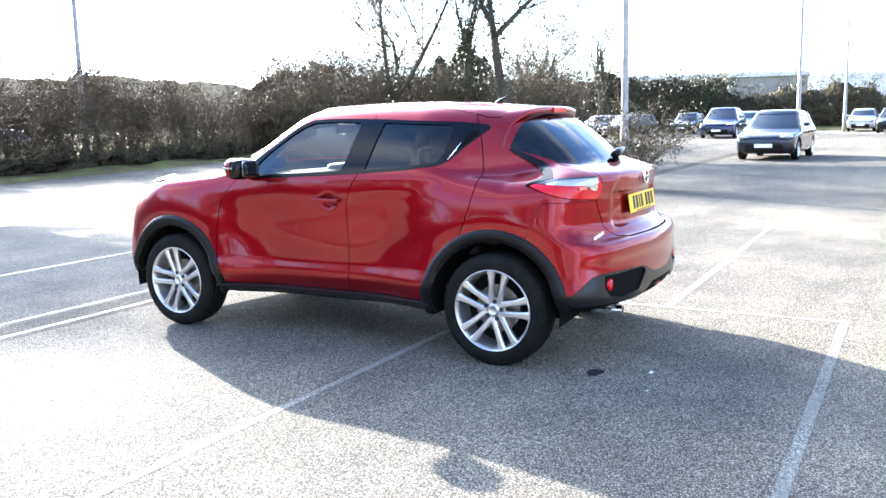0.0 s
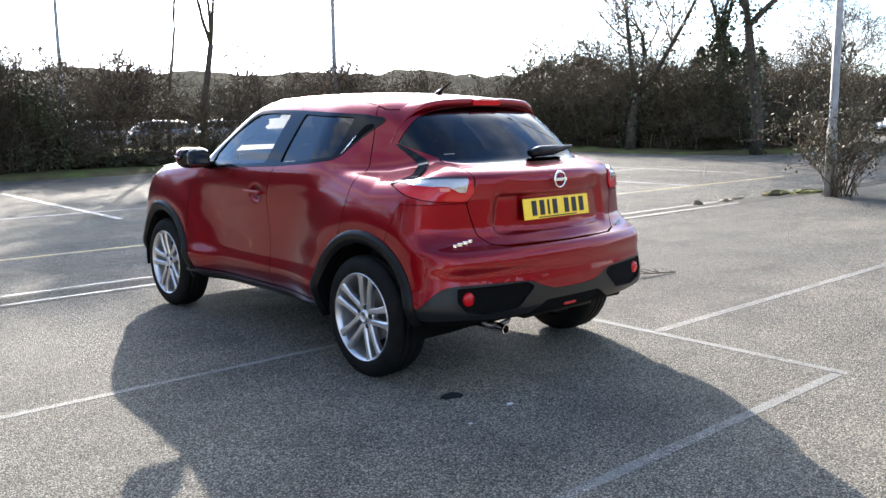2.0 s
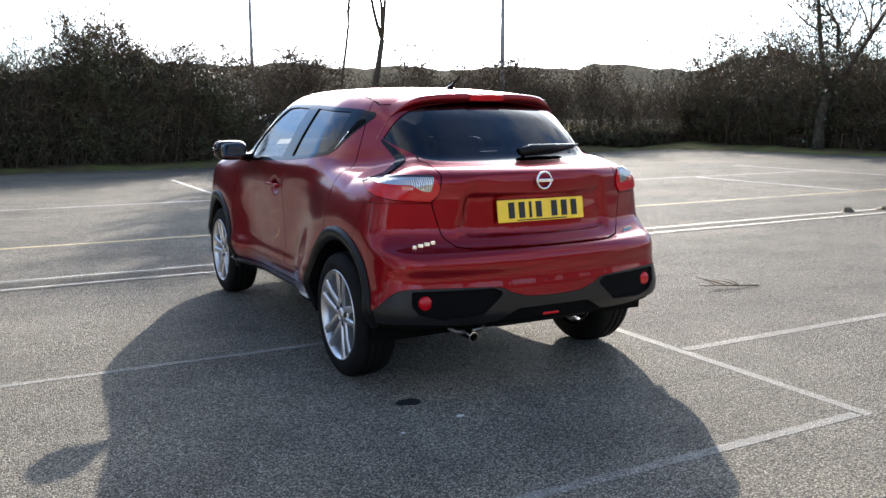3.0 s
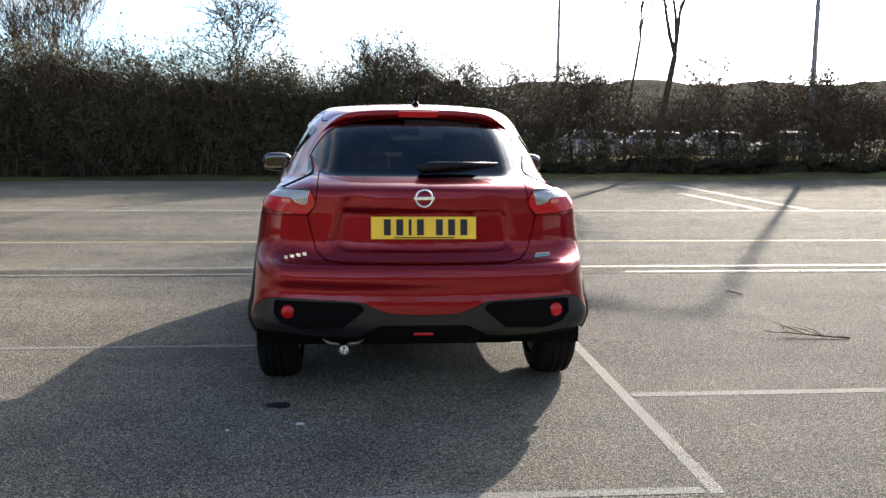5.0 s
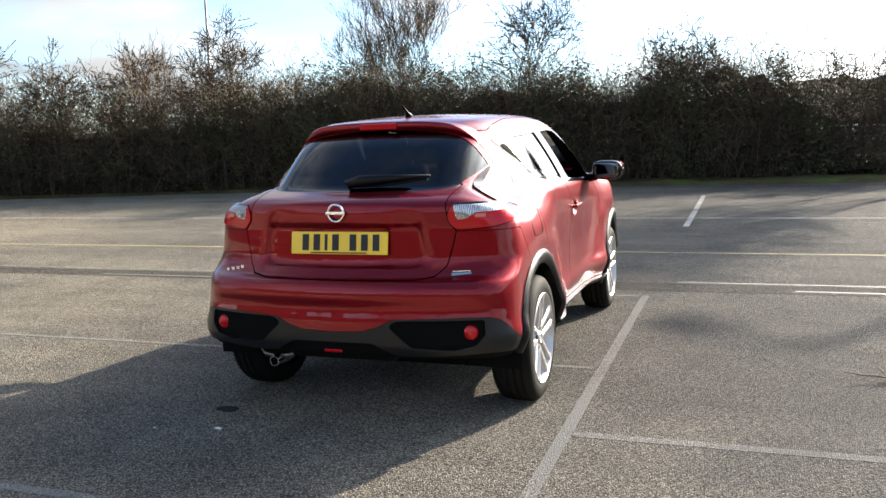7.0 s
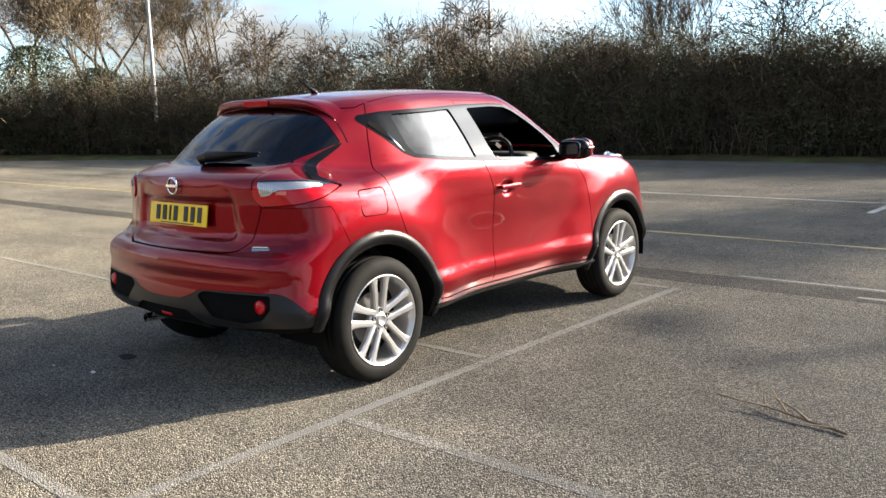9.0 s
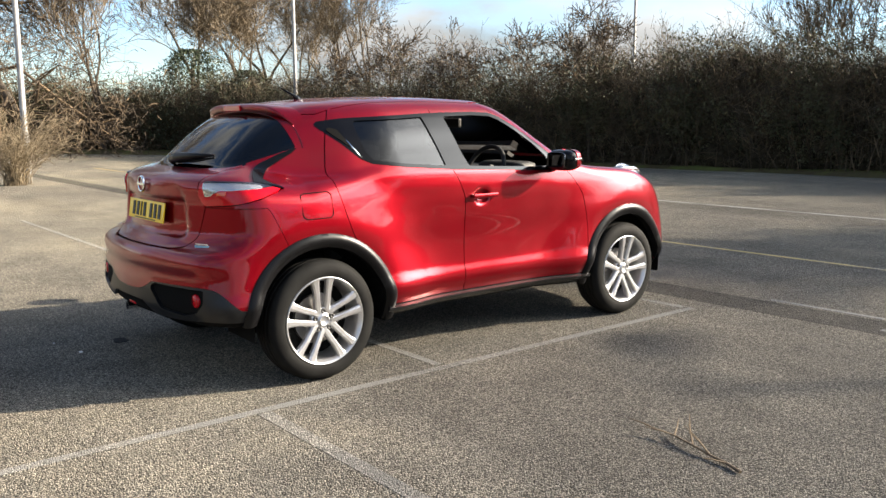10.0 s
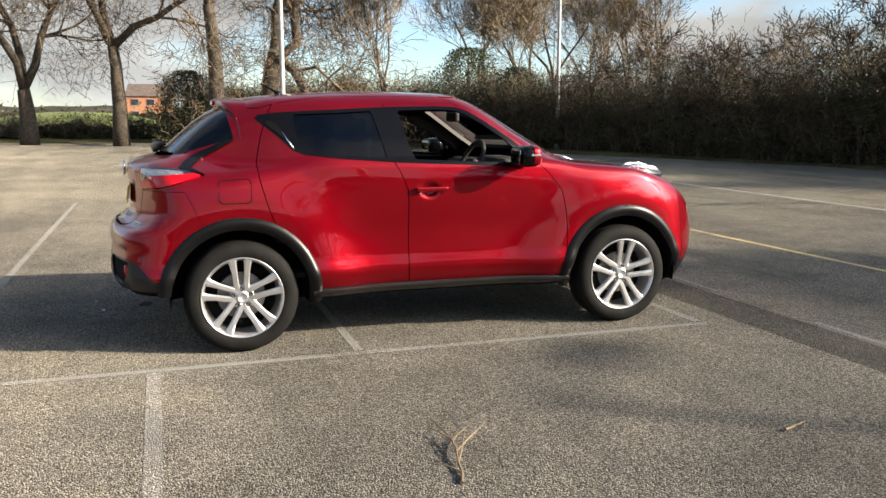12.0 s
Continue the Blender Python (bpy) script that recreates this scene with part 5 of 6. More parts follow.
def tree(name, at, height, radius, seed, label, depth=4, spread=0.75, lift=0.6, trunk=0.35, lean=(0, 0), ivy=0, twig_mat=TWIG, wander=0.16, bushy=0):
    """A bare winter tree: tapered trunk and limbs, crown of fine twigs; ivy: leaves up the trunk."""
    rng = np.random.default_rng(seed)
    segs = []
    p = np.array([at[0], at[1], at[2] - 0.1])
    d = np.array([lean[0], lean[1], 1.0])
    n = 5
    for i in range(n):
        q = p + d / np.linalg.norm(d) * height * trunk / n
        segs.append((p.copy(), q.copy(), radius * (1.15 - 0.09 * i), radius * (1.15 - 0.09 * (i + 1)), depth + 1, -1))
        d = d + np.array([*rng.normal(0, 0.05, 2), 0])
        p = q
    for j in range(3):
        a = rng.uniform(0, 2.1) + j * 2.1
        t = spread * rng.uniform(0.3, 0.9)
        nd = np.array([math.cos(a) * math.sin(t), math.sin(a) * math.sin(t), math.cos(t)])
        branch_out(rng, p, nd, height * (1 - trunk) * rng.uniform(0.5, 0.68), radius * 0.55, depth, spread, lift, segs, wander)
    ob = empty(name, pose(0, 0, 0), label, "tree")
    a0 = np.array([s[0] for s in segs])
    a1 = np.array([s[1] for s in segs])
    r0 = np.array([s[2] for s in segs])
    r1 = np.array([s[3] for s in segs])
    lev = np.array([s[4] for s in segs])
    big = lev >= depth
    chains = {}
    for sg in segs:
        if sg[4] >= depth:
            chains.setdefault(sg[5], []).append(sg)
    for key, run in chains.items():
        pts = [tuple(run[0][0])] + [tuple(r[1]) for r in run]
        rad = [run[0][2]] + [r[3] for r in run]
        part("trunk" if key < 0 else "limb", tube(pts, rad, 10 if key < 0 else 7), BARK, ob, "", smooth=True)
    floor_r = 0.012
    mid = (~big) & (lev >= max(2, depth - 3))
    fine = (~big) & (lev < max(2, depth - 3))
    v1, q1 = prisms(a0[mid], a1[mid], np.maximum(r0[mid], floor_r), np.maximum(r1[mid], floor_r * 0.7), 3)
    v2, q2 = slivers(a0[fine], a1[fine], np.maximum(r0[fine] * 1.2, floor_r), np.maximum(r1[fine] * 1.1, floor_r * 0.7), rng)
    part("crown", fast_mesh("crown", np.concatenate([v1, v2]), np.concatenate([q1, q2 + len(v1)]), twig_mat), None, ob)
    if ivy:
        lo = a0[big]
        w = np.where(lo[:, 2] < at[2] + height * 0.62, 1.0, 0.1)
        pick = rng.choice(np.flatnonzero(big), ivy, p=w / w.sum())
        c = a0[pick] + (a1[pick] - a0[pick]) * rng.uniform(0, 1, (ivy, 1)) + rng.normal(0, 1, (ivy, 3)) * (r0[pick][:, None] * 0.6 + 0.14)
        v, q = leaf_cards(c, 0.07, rng)
        part("ivy", fast_mesh("ivy", v, q, IVY), None, ob, "dark green ivy on the trunk")
    return ob


def blades_bush(name, at, height, spread, stems, seed, label, mat, leaves=0, leaf_mat=None):
    """A loose shrub: arching stems that fork, with dry leaf clusters."""
    rng = np.random.default_rng(seed)
    p0s, p1s, r0s, r1s, tips = [], [], [], [], []
    for _ in range(stems):
        a = rng.uniform(0, 2 * math.pi)
        out = spread * rng.uniform(0.15, 1.0)
        h = height * rng.uniform(0.5, 1.0) * (1 - 0.25 * out / spread)
        p = np.array([at[0] + rng.normal(0, 0.12), at[1] + rng.normal(0, 0.12), at[2]])
        n = 5
        prev = p
        for i in range(1, n + 1):
            k = i / n
            q = p + np.array([math.cos(a) * out * k ** 1.4, math.sin(a) * out * k ** 1.4, h * (k - 0.18 * k * k * k)]) + rng.normal(0, 0.03, 3)
            p0s.append(prev); p1s.append(q)
            r0s.append(0.009 * (1 - 0.16 * (i - 1))); r1s.append(0.009 * (1 - 0.16 * i))
            if i >= 2:
                for _ in range(3):
                    d = rng.normal(0, 1, 3) + np.array([math.cos(a), math.sin(a), 0.9])
                    d = d / np.linalg.norm(d) * height * rng.uniform(0.06, 0.2)
                    p0s.append(q); p1s.append(q + d); r0s.append(0.0045); r1s.append(0.0025)
                    tips.append(q + d)
            prev = q
    ob = empty(name, pose(0, 0, 0), label, "bush")
    v, q = prisms(np.array(p0s), np.array(p1s), np.array(r0s), np.array(r1s), 4)
    part("stem_tangle", fast_mesh("stem_tangle", v, q, mat), None, ob)
    if leaves:
        tips = np.array(tips)
        c = tips[rng.integers(0, len(tips), leaves)] + rng.normal(0, 0.05, (leaves, 3))
        v, q = leaf_cards(c, 0.028, rng, 1.0)
        part("leaves", fast_mesh("leaves", v, q, leaf_mat), None, ob, "dry drooping leaves")
    return ob


def evergreen(name, at, height, width, seed, label, count=2600, size=0.13, mat=IVY, pointed=True):
    """A conifer or dark evergreen bush: trunk and sprays of foliage with gaps."""
    rng = np.random.default_rng(seed)
    ob = empty(name, pose(0, 0, 0), label, "tree")
    part("trunk", tube([(at[0], at[1], at[2] - 0.1), (at[0], at[1], at[2] + height * 0.9)], [width * 0.05 + 0.05, 0.02], 7), BARK, ob)
    k = rng.uniform(0.02, 1, count) ** 1.15
    prof = (1 - k) ** 0.75 if pointed else np.sqrt(np.maximum(1 - (k * 1.05 - 0.25) ** 2 / 0.66, 0.02))
    a = rng.uniform(0, 2 * math.pi, count)
    lump = 1 + 0.26 * np.sin(a * 3 + k * 9 + seed) + 0.18 * np.sin(a * 7 + k * 23) + rng.normal(0, 0.10, count)
    r = width * 0.5 * prof * lump * np.sqrt(rng.uniform(0.25, 1, count))
    c = np.stack([at[0] + r * np.cos(a), at[1] + r * np.sin(a), at[2] + k * height], axis=1)
    v, q = leaf_cards(c, size, rng, 0.3)
    part("crown", fast_mesh("crown", v, q, mat), None, ob)
    return ob


def lamp_post(at, height, radius, heading, label, head=True):
    post = empty("lamp_post", pose(at[0], at[1], 0), label, "lamp post")
    part("shaft", tube([(0, 0, -0.2), (0, 0, 1.1), (0, 0, 1.15), (0, 0, height)], [radius * 1.25, radius * 1.25, radius, radius * 0.55], 12), POST, post, "", smooth=True)
    part("door_panel", box_bm((radius * 1.2, 0.01, 0.45), (0, -radius * 1.22, 0.7), 0.004), POST, post)
    if head:
        c, s = math.cos(heading), math.sin(heading)
        part("arm", tube([(0, 0, height - 0.1), (c * 0.25, s * 0.25, height + 0.05), (c * 0.8, s * 0.8, height + 0.1)], [radius * 0.5, radius * 0.45, radius * 0.4], 8), POST, post)
        part("lantern", box_bm((0.62, 0.26, 0.12), (0, 0, 0), 0.04, rot=None), POST, post, "grey street lantern").matrix_local = pose(c * 1.05, s * 1.05, height + 0.1, 0, 0, math.degrees(heading))
    return post


# ---- verge round the car park ----
EDGE = [(-47, -30), (-44, -14), (-41.5, -6), (-40.5, 2), (-36.5, 7), (-30.4, 10.6), (-22, 14.4), (-14, 17.3), (-7.7, 18.2), (-3.5, 18.6), (3.7, 18.8), (8.5, 19.2), (12.5, 19.8), (21.5, 21.8), (22.8, 18.5), (23.0, 14.7), (23.9, 11.7), (27.6, 10.6), (28.4, 12.5), (28.6, 24), (60, 30), (62, 26), (63, 10), (62, -14), (60, -40)]


def build_verge():
    rng = np.random.default_rng(5)
    inner = []
    for (ax, ay), (bx, by) in zip(EDGE, EDGE[1:]):
        n = max(2, int(math.hypot(bx - ax, by - ay) / 1.2))
        for i in range(n):
            inner.append((ax + (bx - ax) * i / n, ay + (by - ay) * i / n))
    verts, faces, m = [], [], 5
    for x, y in inner:
        dx, dy = x - 2, y - (-6)
        ln = math.hypot(dx, dy)
        dx, dy = dx / ln, dy / ln
        wob = rng.normal(0, 0.12)
        for d, z in ((0 + wob, -0.02), (0.25 + wob, 0.07), (1.2, 0.12 + rng.normal(0, 0.03)), (4.0, 0.20 + rng.normal(0, 0.05)), (60.0, 0.3)):
            verts.append((x + dx * d, y + dy * d, z))
    for i in range(len(inner) - 1):
        for j in range(m - 1):
            faces.append((i * m + j, i * m + j + 1, (i + 1) * m + j + 1, (i + 1) * m + j))
    tagged(part("verge", (verts, faces), VERGE, smooth=True), "rough grass and earth verge round the car park", "verge", kind="structure")


VERGE = material("verge_grass_and_earth", (0.1, 0.1, 0.04), 0.95, spec=0.04)
_link, _b = nodes_of(VERGE)[1:]
_t = noise_node(VERGE, 0.9, 6, 0.7)
_r = ramp_node(VERGE, _t.outputs["Fac"], [(0.35, (0.085, 0.065, 0.042)), (0.5, (0.11, 0.10, 0.045)), (0.62, (0.12, 0.15, 0.045)), (0.8, (0.17, 0.19, 0.07))])
_link(_r.outputs["Color"], _b.inputs["Base Color"])
bump(VERGE, noise_node(VERGE, 22.0, 4).outputs["Fac"], 0.8, 0.05)
build_verge()

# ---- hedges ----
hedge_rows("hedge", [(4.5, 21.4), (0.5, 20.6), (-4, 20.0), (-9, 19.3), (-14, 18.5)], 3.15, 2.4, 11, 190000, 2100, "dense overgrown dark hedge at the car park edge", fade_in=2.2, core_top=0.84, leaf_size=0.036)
hedge_rows("thin_hedge", [(4.0, 21.3), (12, 22.2), (20, 23.8), (27, 25.5), (34, 26.5)], 2.6, 2.0, 12, 16000, 1700, "thin leafless scrub hedge at the car park edge", core=False, leaf_size=0.028)
hedge_rows("undergrowth", [(3.8, 20.7), (12, 21.6), (20, 23.2), (27, 24.9), (34, 25.9)], 0.75, 1.4, 121, 26000, 900, "low bramble and grass along the thin hedge", leaf_size=0.035)
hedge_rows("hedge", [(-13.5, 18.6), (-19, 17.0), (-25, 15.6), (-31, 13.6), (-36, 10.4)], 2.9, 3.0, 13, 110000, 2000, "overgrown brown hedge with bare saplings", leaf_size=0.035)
hedge_rows("bramble_bank", [(25.5, 24.0), (25.2, 18.0), (25.6, 13.8), (29.0, 12.2), (34.0, 13.5), (42.0, 19.0)], 3.4, 3.0, 14, 70000, 1300, "tangled bramble bank under the trees", twig_mat=TWIG, leaf_size=0.04)
hedge_rows("far_hedge", [(31, 29), (46, 32), (63, 29), (67, 12)], 5.0, 4.0, 15, 110000, 500, "dark evergreen belt behind the parked cars", leaf_mat=IVY, leaf_size=0.065, core_top=0.85)
hedge_rows("far_hedge", [(67, 12), (67, 0), (66, -25)], 3.6, 3.0, 16, 40000, 300, "low hedge behind the parked cars", leaf_size=0.065, core_top=0.8)
hedge_rows("far_hedge", [(-48, -30), (-20, -42), (20, -45), (60, -40)], 6.0, 4.0, 161, 20000, 200, "dark hedge along the far side of the car park", leaf_size=0.10, core_top=0.9)
hedge_rows("undergrowth", [(-36, 10.6), (-41.0, 6.0), (-43.5, 1.2)], 2.9, 3.0, 171, 110000, 600, "brown thicket below the trees", leaf_size=0.045)
hedge_rows("undergrowth", [(-43.5, 1.2), (-44.5, -6), (-48, -20)], 1.3, 2.6, 17, 36000, 800, "low bare undergrowth below the trees", twig_mat=TWIG_PALE, leaf_mat=HEDGE_LEAF)
hedge_rows("scrub_belt", [(-60, 40), (-30, 44), (0, 46), (30, 48)], 3.2, 4.0, 18, 6000, 350, "far bare scrub belt", twig_mat=TWIG, leaf_size=0.12)

hedge_rows("scrub_belt", [(-92, 40), (-96, 10), (-98, -20), (-95, -60)], 2.4, 5.0, 19, 8000, 300, "far bare scrub belt", twig_mat=TWIG, leaf_size=0.16)

# ---- trees ----
bare = "bare winter tree with fine twigs"
tree("ivy_tree", (24.3, 11.6, 0.1), 9.6, 0.21, 21, "bare forked tree with ivy up its trunk", 5, 0.80, 0.4, 0.46, ivy=1300)
tree("ivy_tree", (25.6, 14.1, 0.1), 7.8, 0.15, 22, "slender bare tree with ivy up its trunk", 5, 0.5, 0.9, 0.5, ivy=1500)
tree("ivy_tree", (23.9, 16.6, 0.1), 9.0, 0.19, 23, "spreading bare tree with ivy at its foot", 5, 0.78, 0.7, 0.24, ivy=900)
tree("bare_tree", (27.4, 24.3, 0.1), 5.6, 0.11, 24, bare, 4, 0.8, 0.4, 0.3)
tree("bare_tree", (30.5, 20.0, 0.1), 6.5, 0.14, 25, bare, 4, 0.7, 0.6, 0.3)
tree("bare_tree", (9.55, 23.5, 0.1), 8.6, 0.13, 34, "slender leafless winter ash tree", 5, 0.42, 0.6, 0.46)
tree("bare_tree", (8.4, 23.7, 0.1), 7.4, 0.06, 27, "slender bare sapling tree", 4, 0.5, 0.6, 0.6)
for k, (tx, ty, th) in enumerate(((6.2, 22.0, 3.6), (11.5, 22.8, 4.0), (13.2, 22.6, 4.4), (15.5, 23.5, 3.8), (17.0, 24.0, 3.6), (5.0, 21.8, 4.0), (20.0, 24.0, 3.6))):
    tree("sapling", (tx, ty, 0.1), th, 0.07, 40 + k, "crooked bare hedgerow sapling", 4, 0.85, 0.3, 0.35, wander=0.3)
for k, (tx, ty, th) in enumerate(((-14.9, 17.4, 4.5), (-12.8, 17.8, 4.3), (-17.5, 16.8, 4.0), (-21.0, 16.0, 4.4), (-3.8, 19.7, 4.7), (0.5, 20.6, 4.2), (-23.5, 15.4, 4.2))):
    tree("sapling", (tx, ty, 0.1), th, 0.055, 60 + k, "bare hawthorn sapling in the hedge", 4, 0.62, 0.4, 0.5, wander=0.26, twig_mat=TWIG)
tree("bare_tree", (-14.0, 38.6, 0), 7.2, 0.12, 80, "fan-shaped bare tree beyond the hedge", 5, 0.35, 1.2, 0.12, twig_mat=TWIG)
for k, (tx, ty, th) in enumerate(((-30.5, 46.5, 9.0), (-33.0, 45.0, 8.4), (-35.5, 44.5, 9.6), (-38.0, 43.0, 8.6), (-28.0, 47.5, 8.2))):
    tree("poplar", (tx, ty, 0), th * 0.60, 0.12, 90 + k, "upright pinkish-brown bare poplar", 4, 0.30, 1.4, 0.12, twig_mat=TWIG_PALE)
for k, (tx, ty, th, sp) in enumerate(((-50.0, 35.0, 13.0, 0.45), (-46.0, 24.5, 12.0, 0.65), (-40.0, 17.0, 9.5, 0.6), (-52.0, 30.0, 11.0, 0.5), (-36.5, 18.5, 7.5, 0.6), (-44.0, 29.0, 9.5, 0.45))):
    tree("bare_tree", (tx, ty, 0), th, 0.18, 110 + k, "tall bare tree behind the hedge", 5, sp, 0.9, 0.3, twig_mat=TWIG_PALE)
tree("oak", (-35.2, 4.6, 0.1), 13.0, 0.50, 131, "large bare oak with heavy crooked limbs", 5, 1.05, 0.12, 0.30, wander=0.34)
tree("bare_tree", (-34.5, 2.2, 0.1), 15.0, 0.36, 132, "tall bare tree with a thick trunk", 5, 0.75, 0.0, 0.42)
tree("bare_tree", (-36.5, -2.0, 0.1), 15.0, 0.34, 133, "tall bare tree with a thick trunk", 5, 0.9, -0.1, 0.30)
tree("bare_tree", (-39.2, -6.2, 0.1), 13.0, 0.40, 134, "wide bare tree with spreading branches", 5, 1.05, -0.05, 0.2)
tree("bare_tree", (-44.0, -9.5, 0.1), 12.0, 0.30, 135, "wide bare tree with spreading branches", 5, 1.0, 0.0, 0.25)
tree("bare_tree", (-34.5, 10.2, 0.1), 9.0, 0.14, 136, "pale many-stemmed bare tree", 5, 0.38, 1.0, 0.12, twig_mat=TWIG_PALE)
evergreen("evergreen_bush", (-32.0, 13.4, 0.1), 4.4, 4.2, 141, "dark evergreen bush in the hedge", 15000, 0.05, pointed=False)
evergreen("evergreen_bush", (-41.0, 1.2, 0.1), 3.6, 3.6, 142, "dull green round bush", 13000, 0.05, HEDGE_LEAF, pointed=False)
evergreen("evergreen_bush", (-29.0, 14.6, 0.1), 3.4, 3.0, 143, "dark evergreen bush in the hedge", 9000, 0.05, pointed=False)
for k in range(16):
    rng_c = random.Random(200 + k)
    evergreen("conifer", (28.0 + k * 1.55 + rng_c.uniform(-0.6, 0.6), 15.5 + k * 0.75 + rng_c.uniform(-1.0, 1.5), 0.0), 4.3 + rng_c.uniform(-0.8, 0.9), 3.6, 200 + k, "dark green conifer behind the trees", 8000, 0.075)
for k, (tx, ty) in enumerate(((55, 23), (58, 19.5), (61, 27))):
    tree("ivy_tree", (tx, ty, 0), 9.0, 0.25, 220 + k, "bare tree with ivy beyond the parked cars", 4, 0.7, 0.5, 0.4, ivy=1500)

# ---- shrubs, clods and twigs on the tarmac ----
blades_bush("shrub", (11.08, 2.78, 0), 2.3, 1.3, 60, 301, "straggly brown shrub growing round a lamp post", TWIG, 2000, HEDGE_LEAF)
blades_bush("shrub", (-15.87, 2.3, 0), 2.3, 1.45, 130, 302, "pale bare shrub growing round a lamp post", STRAW)


def clod(at, size, seed, label, mat):
    rng = random.Random(seed)
    v, f = blob((0, 0, 0), (size[0], size[1], size[2]), 2.0, 8, 14)
    v = [(x * rng.uniform(0.75, 1.2) + at[0], y * rng.uniform(0.75, 1.2) + at[1], max(z, -0.005) * rng.uniform(0.6, 1.3) + 0.005) for x, y, z in v]
    tagged(part("clod", (v, f), mat), label, "clod", "clods on the tarmac")


for k, (cx, cy, sx, sy, sz) in enumerate(((8.35, 3.78, 0.10, 0.07, 0.05), (9.1, 3.74, 0.16, 0.07, 0.03), (9.6, 3.82, 0.22, 0.09, 0.03), (10.7, 3.72, 0.45, 0.14, 0.06), (11.4, 3.5, 0.5, 0.2, 0.05))):
    clod((cx, cy), (sx, sy, sz), 320 + k, "small clod of earth and moss on tarmac", VERGE if k > 2 else EARTH)


def fallen_twig(points, radius, forks, label, seed):
    rng = random.Random(seed)
    pieces = [tube(points, [radius * (1 - 0.6 * i / (len(points) - 1)) for i in range(len(points))], 6)]
    for i, dx, dy, dz in forks:
        p = points[i]
        mid = (p[0] + dx * 0.5 + rng.uniform(-0.01, 0.01), p[1] + dy * 0.5, p[2] + dz * 0.6)
        pieces.append(tube([p, mid, (p[0] + dx, p[1] + dy, p[2] + dz)], [radius * 0.6, radius * 0.45, radius * 0.2], 5))
    tagged(part("fallen_twig", merge(pieces), TWIG_PALE), label, "twig", "fallen twigs")


fallen_twig([(3.00, 0.61, 0.010), (2.92, 0.64, 0.012), (2.83, 0.655, 0.016), (2.73, 0.68, 0.022), (2.62, 0.70, 0.030), (2.50, 0.69, 0.038)], 0.0075, [(1, -0.07, -0.07, 0.02), (2, -0.20, 0.10, 0.05), (2, -0.12, 0.02, 0.06), (3, -0.16, 0.20, 0.05), (3, -0.12, 0.14, 0.03), (4, -0.10, -0.08, 0.03), (4, -0.05, 0.10, 0.04), (5, -0.10, -0.03, 0.02)], "dry forked twig lying on tarmac", 1)
fallen_twig([(2.93, 2.17, 0.012), (2.91, 2.24, 0.016), (2.87, 2.33, 0.012)], 0.007, [(1, 0.02, 0.05, 0.01)], "short pale stick lying on tarmac", 2)

# ---- lamp posts ----
tall = "tall grey steel lamp post"
lamp_post((14.5, 22.9), 10.6, 0.10, radians(132), tall)
lamp_post((10.95, 2.9), 10.0, 0.07, radians(90), tall + " with a shrub at its foot")
lamp_post((-16.3, 2.65), 10.0, 0.07, radians(0), tall + " with a shrub at its foot")
lamp_post((-25.2, 14.7), 10.0, 0.08, radians(-60), tall)
lamp_post((-24.7, 34.9), 11.0, 0.09, radians(-60), tall)
lamp_post((8.25, 33.7), 12.0, 0.09, radians(-90), tall)
lamp_post((44.5, 3.8), 12.0, 0.10, radians(180), tall)
lamp_post((56.2, 2.4), 8.2, 0.10, radians(180), tall)
lamp_post((-52.5, 27.6), 7.5, 0.07, radians(150), "grey street lamp beyond the hedge")


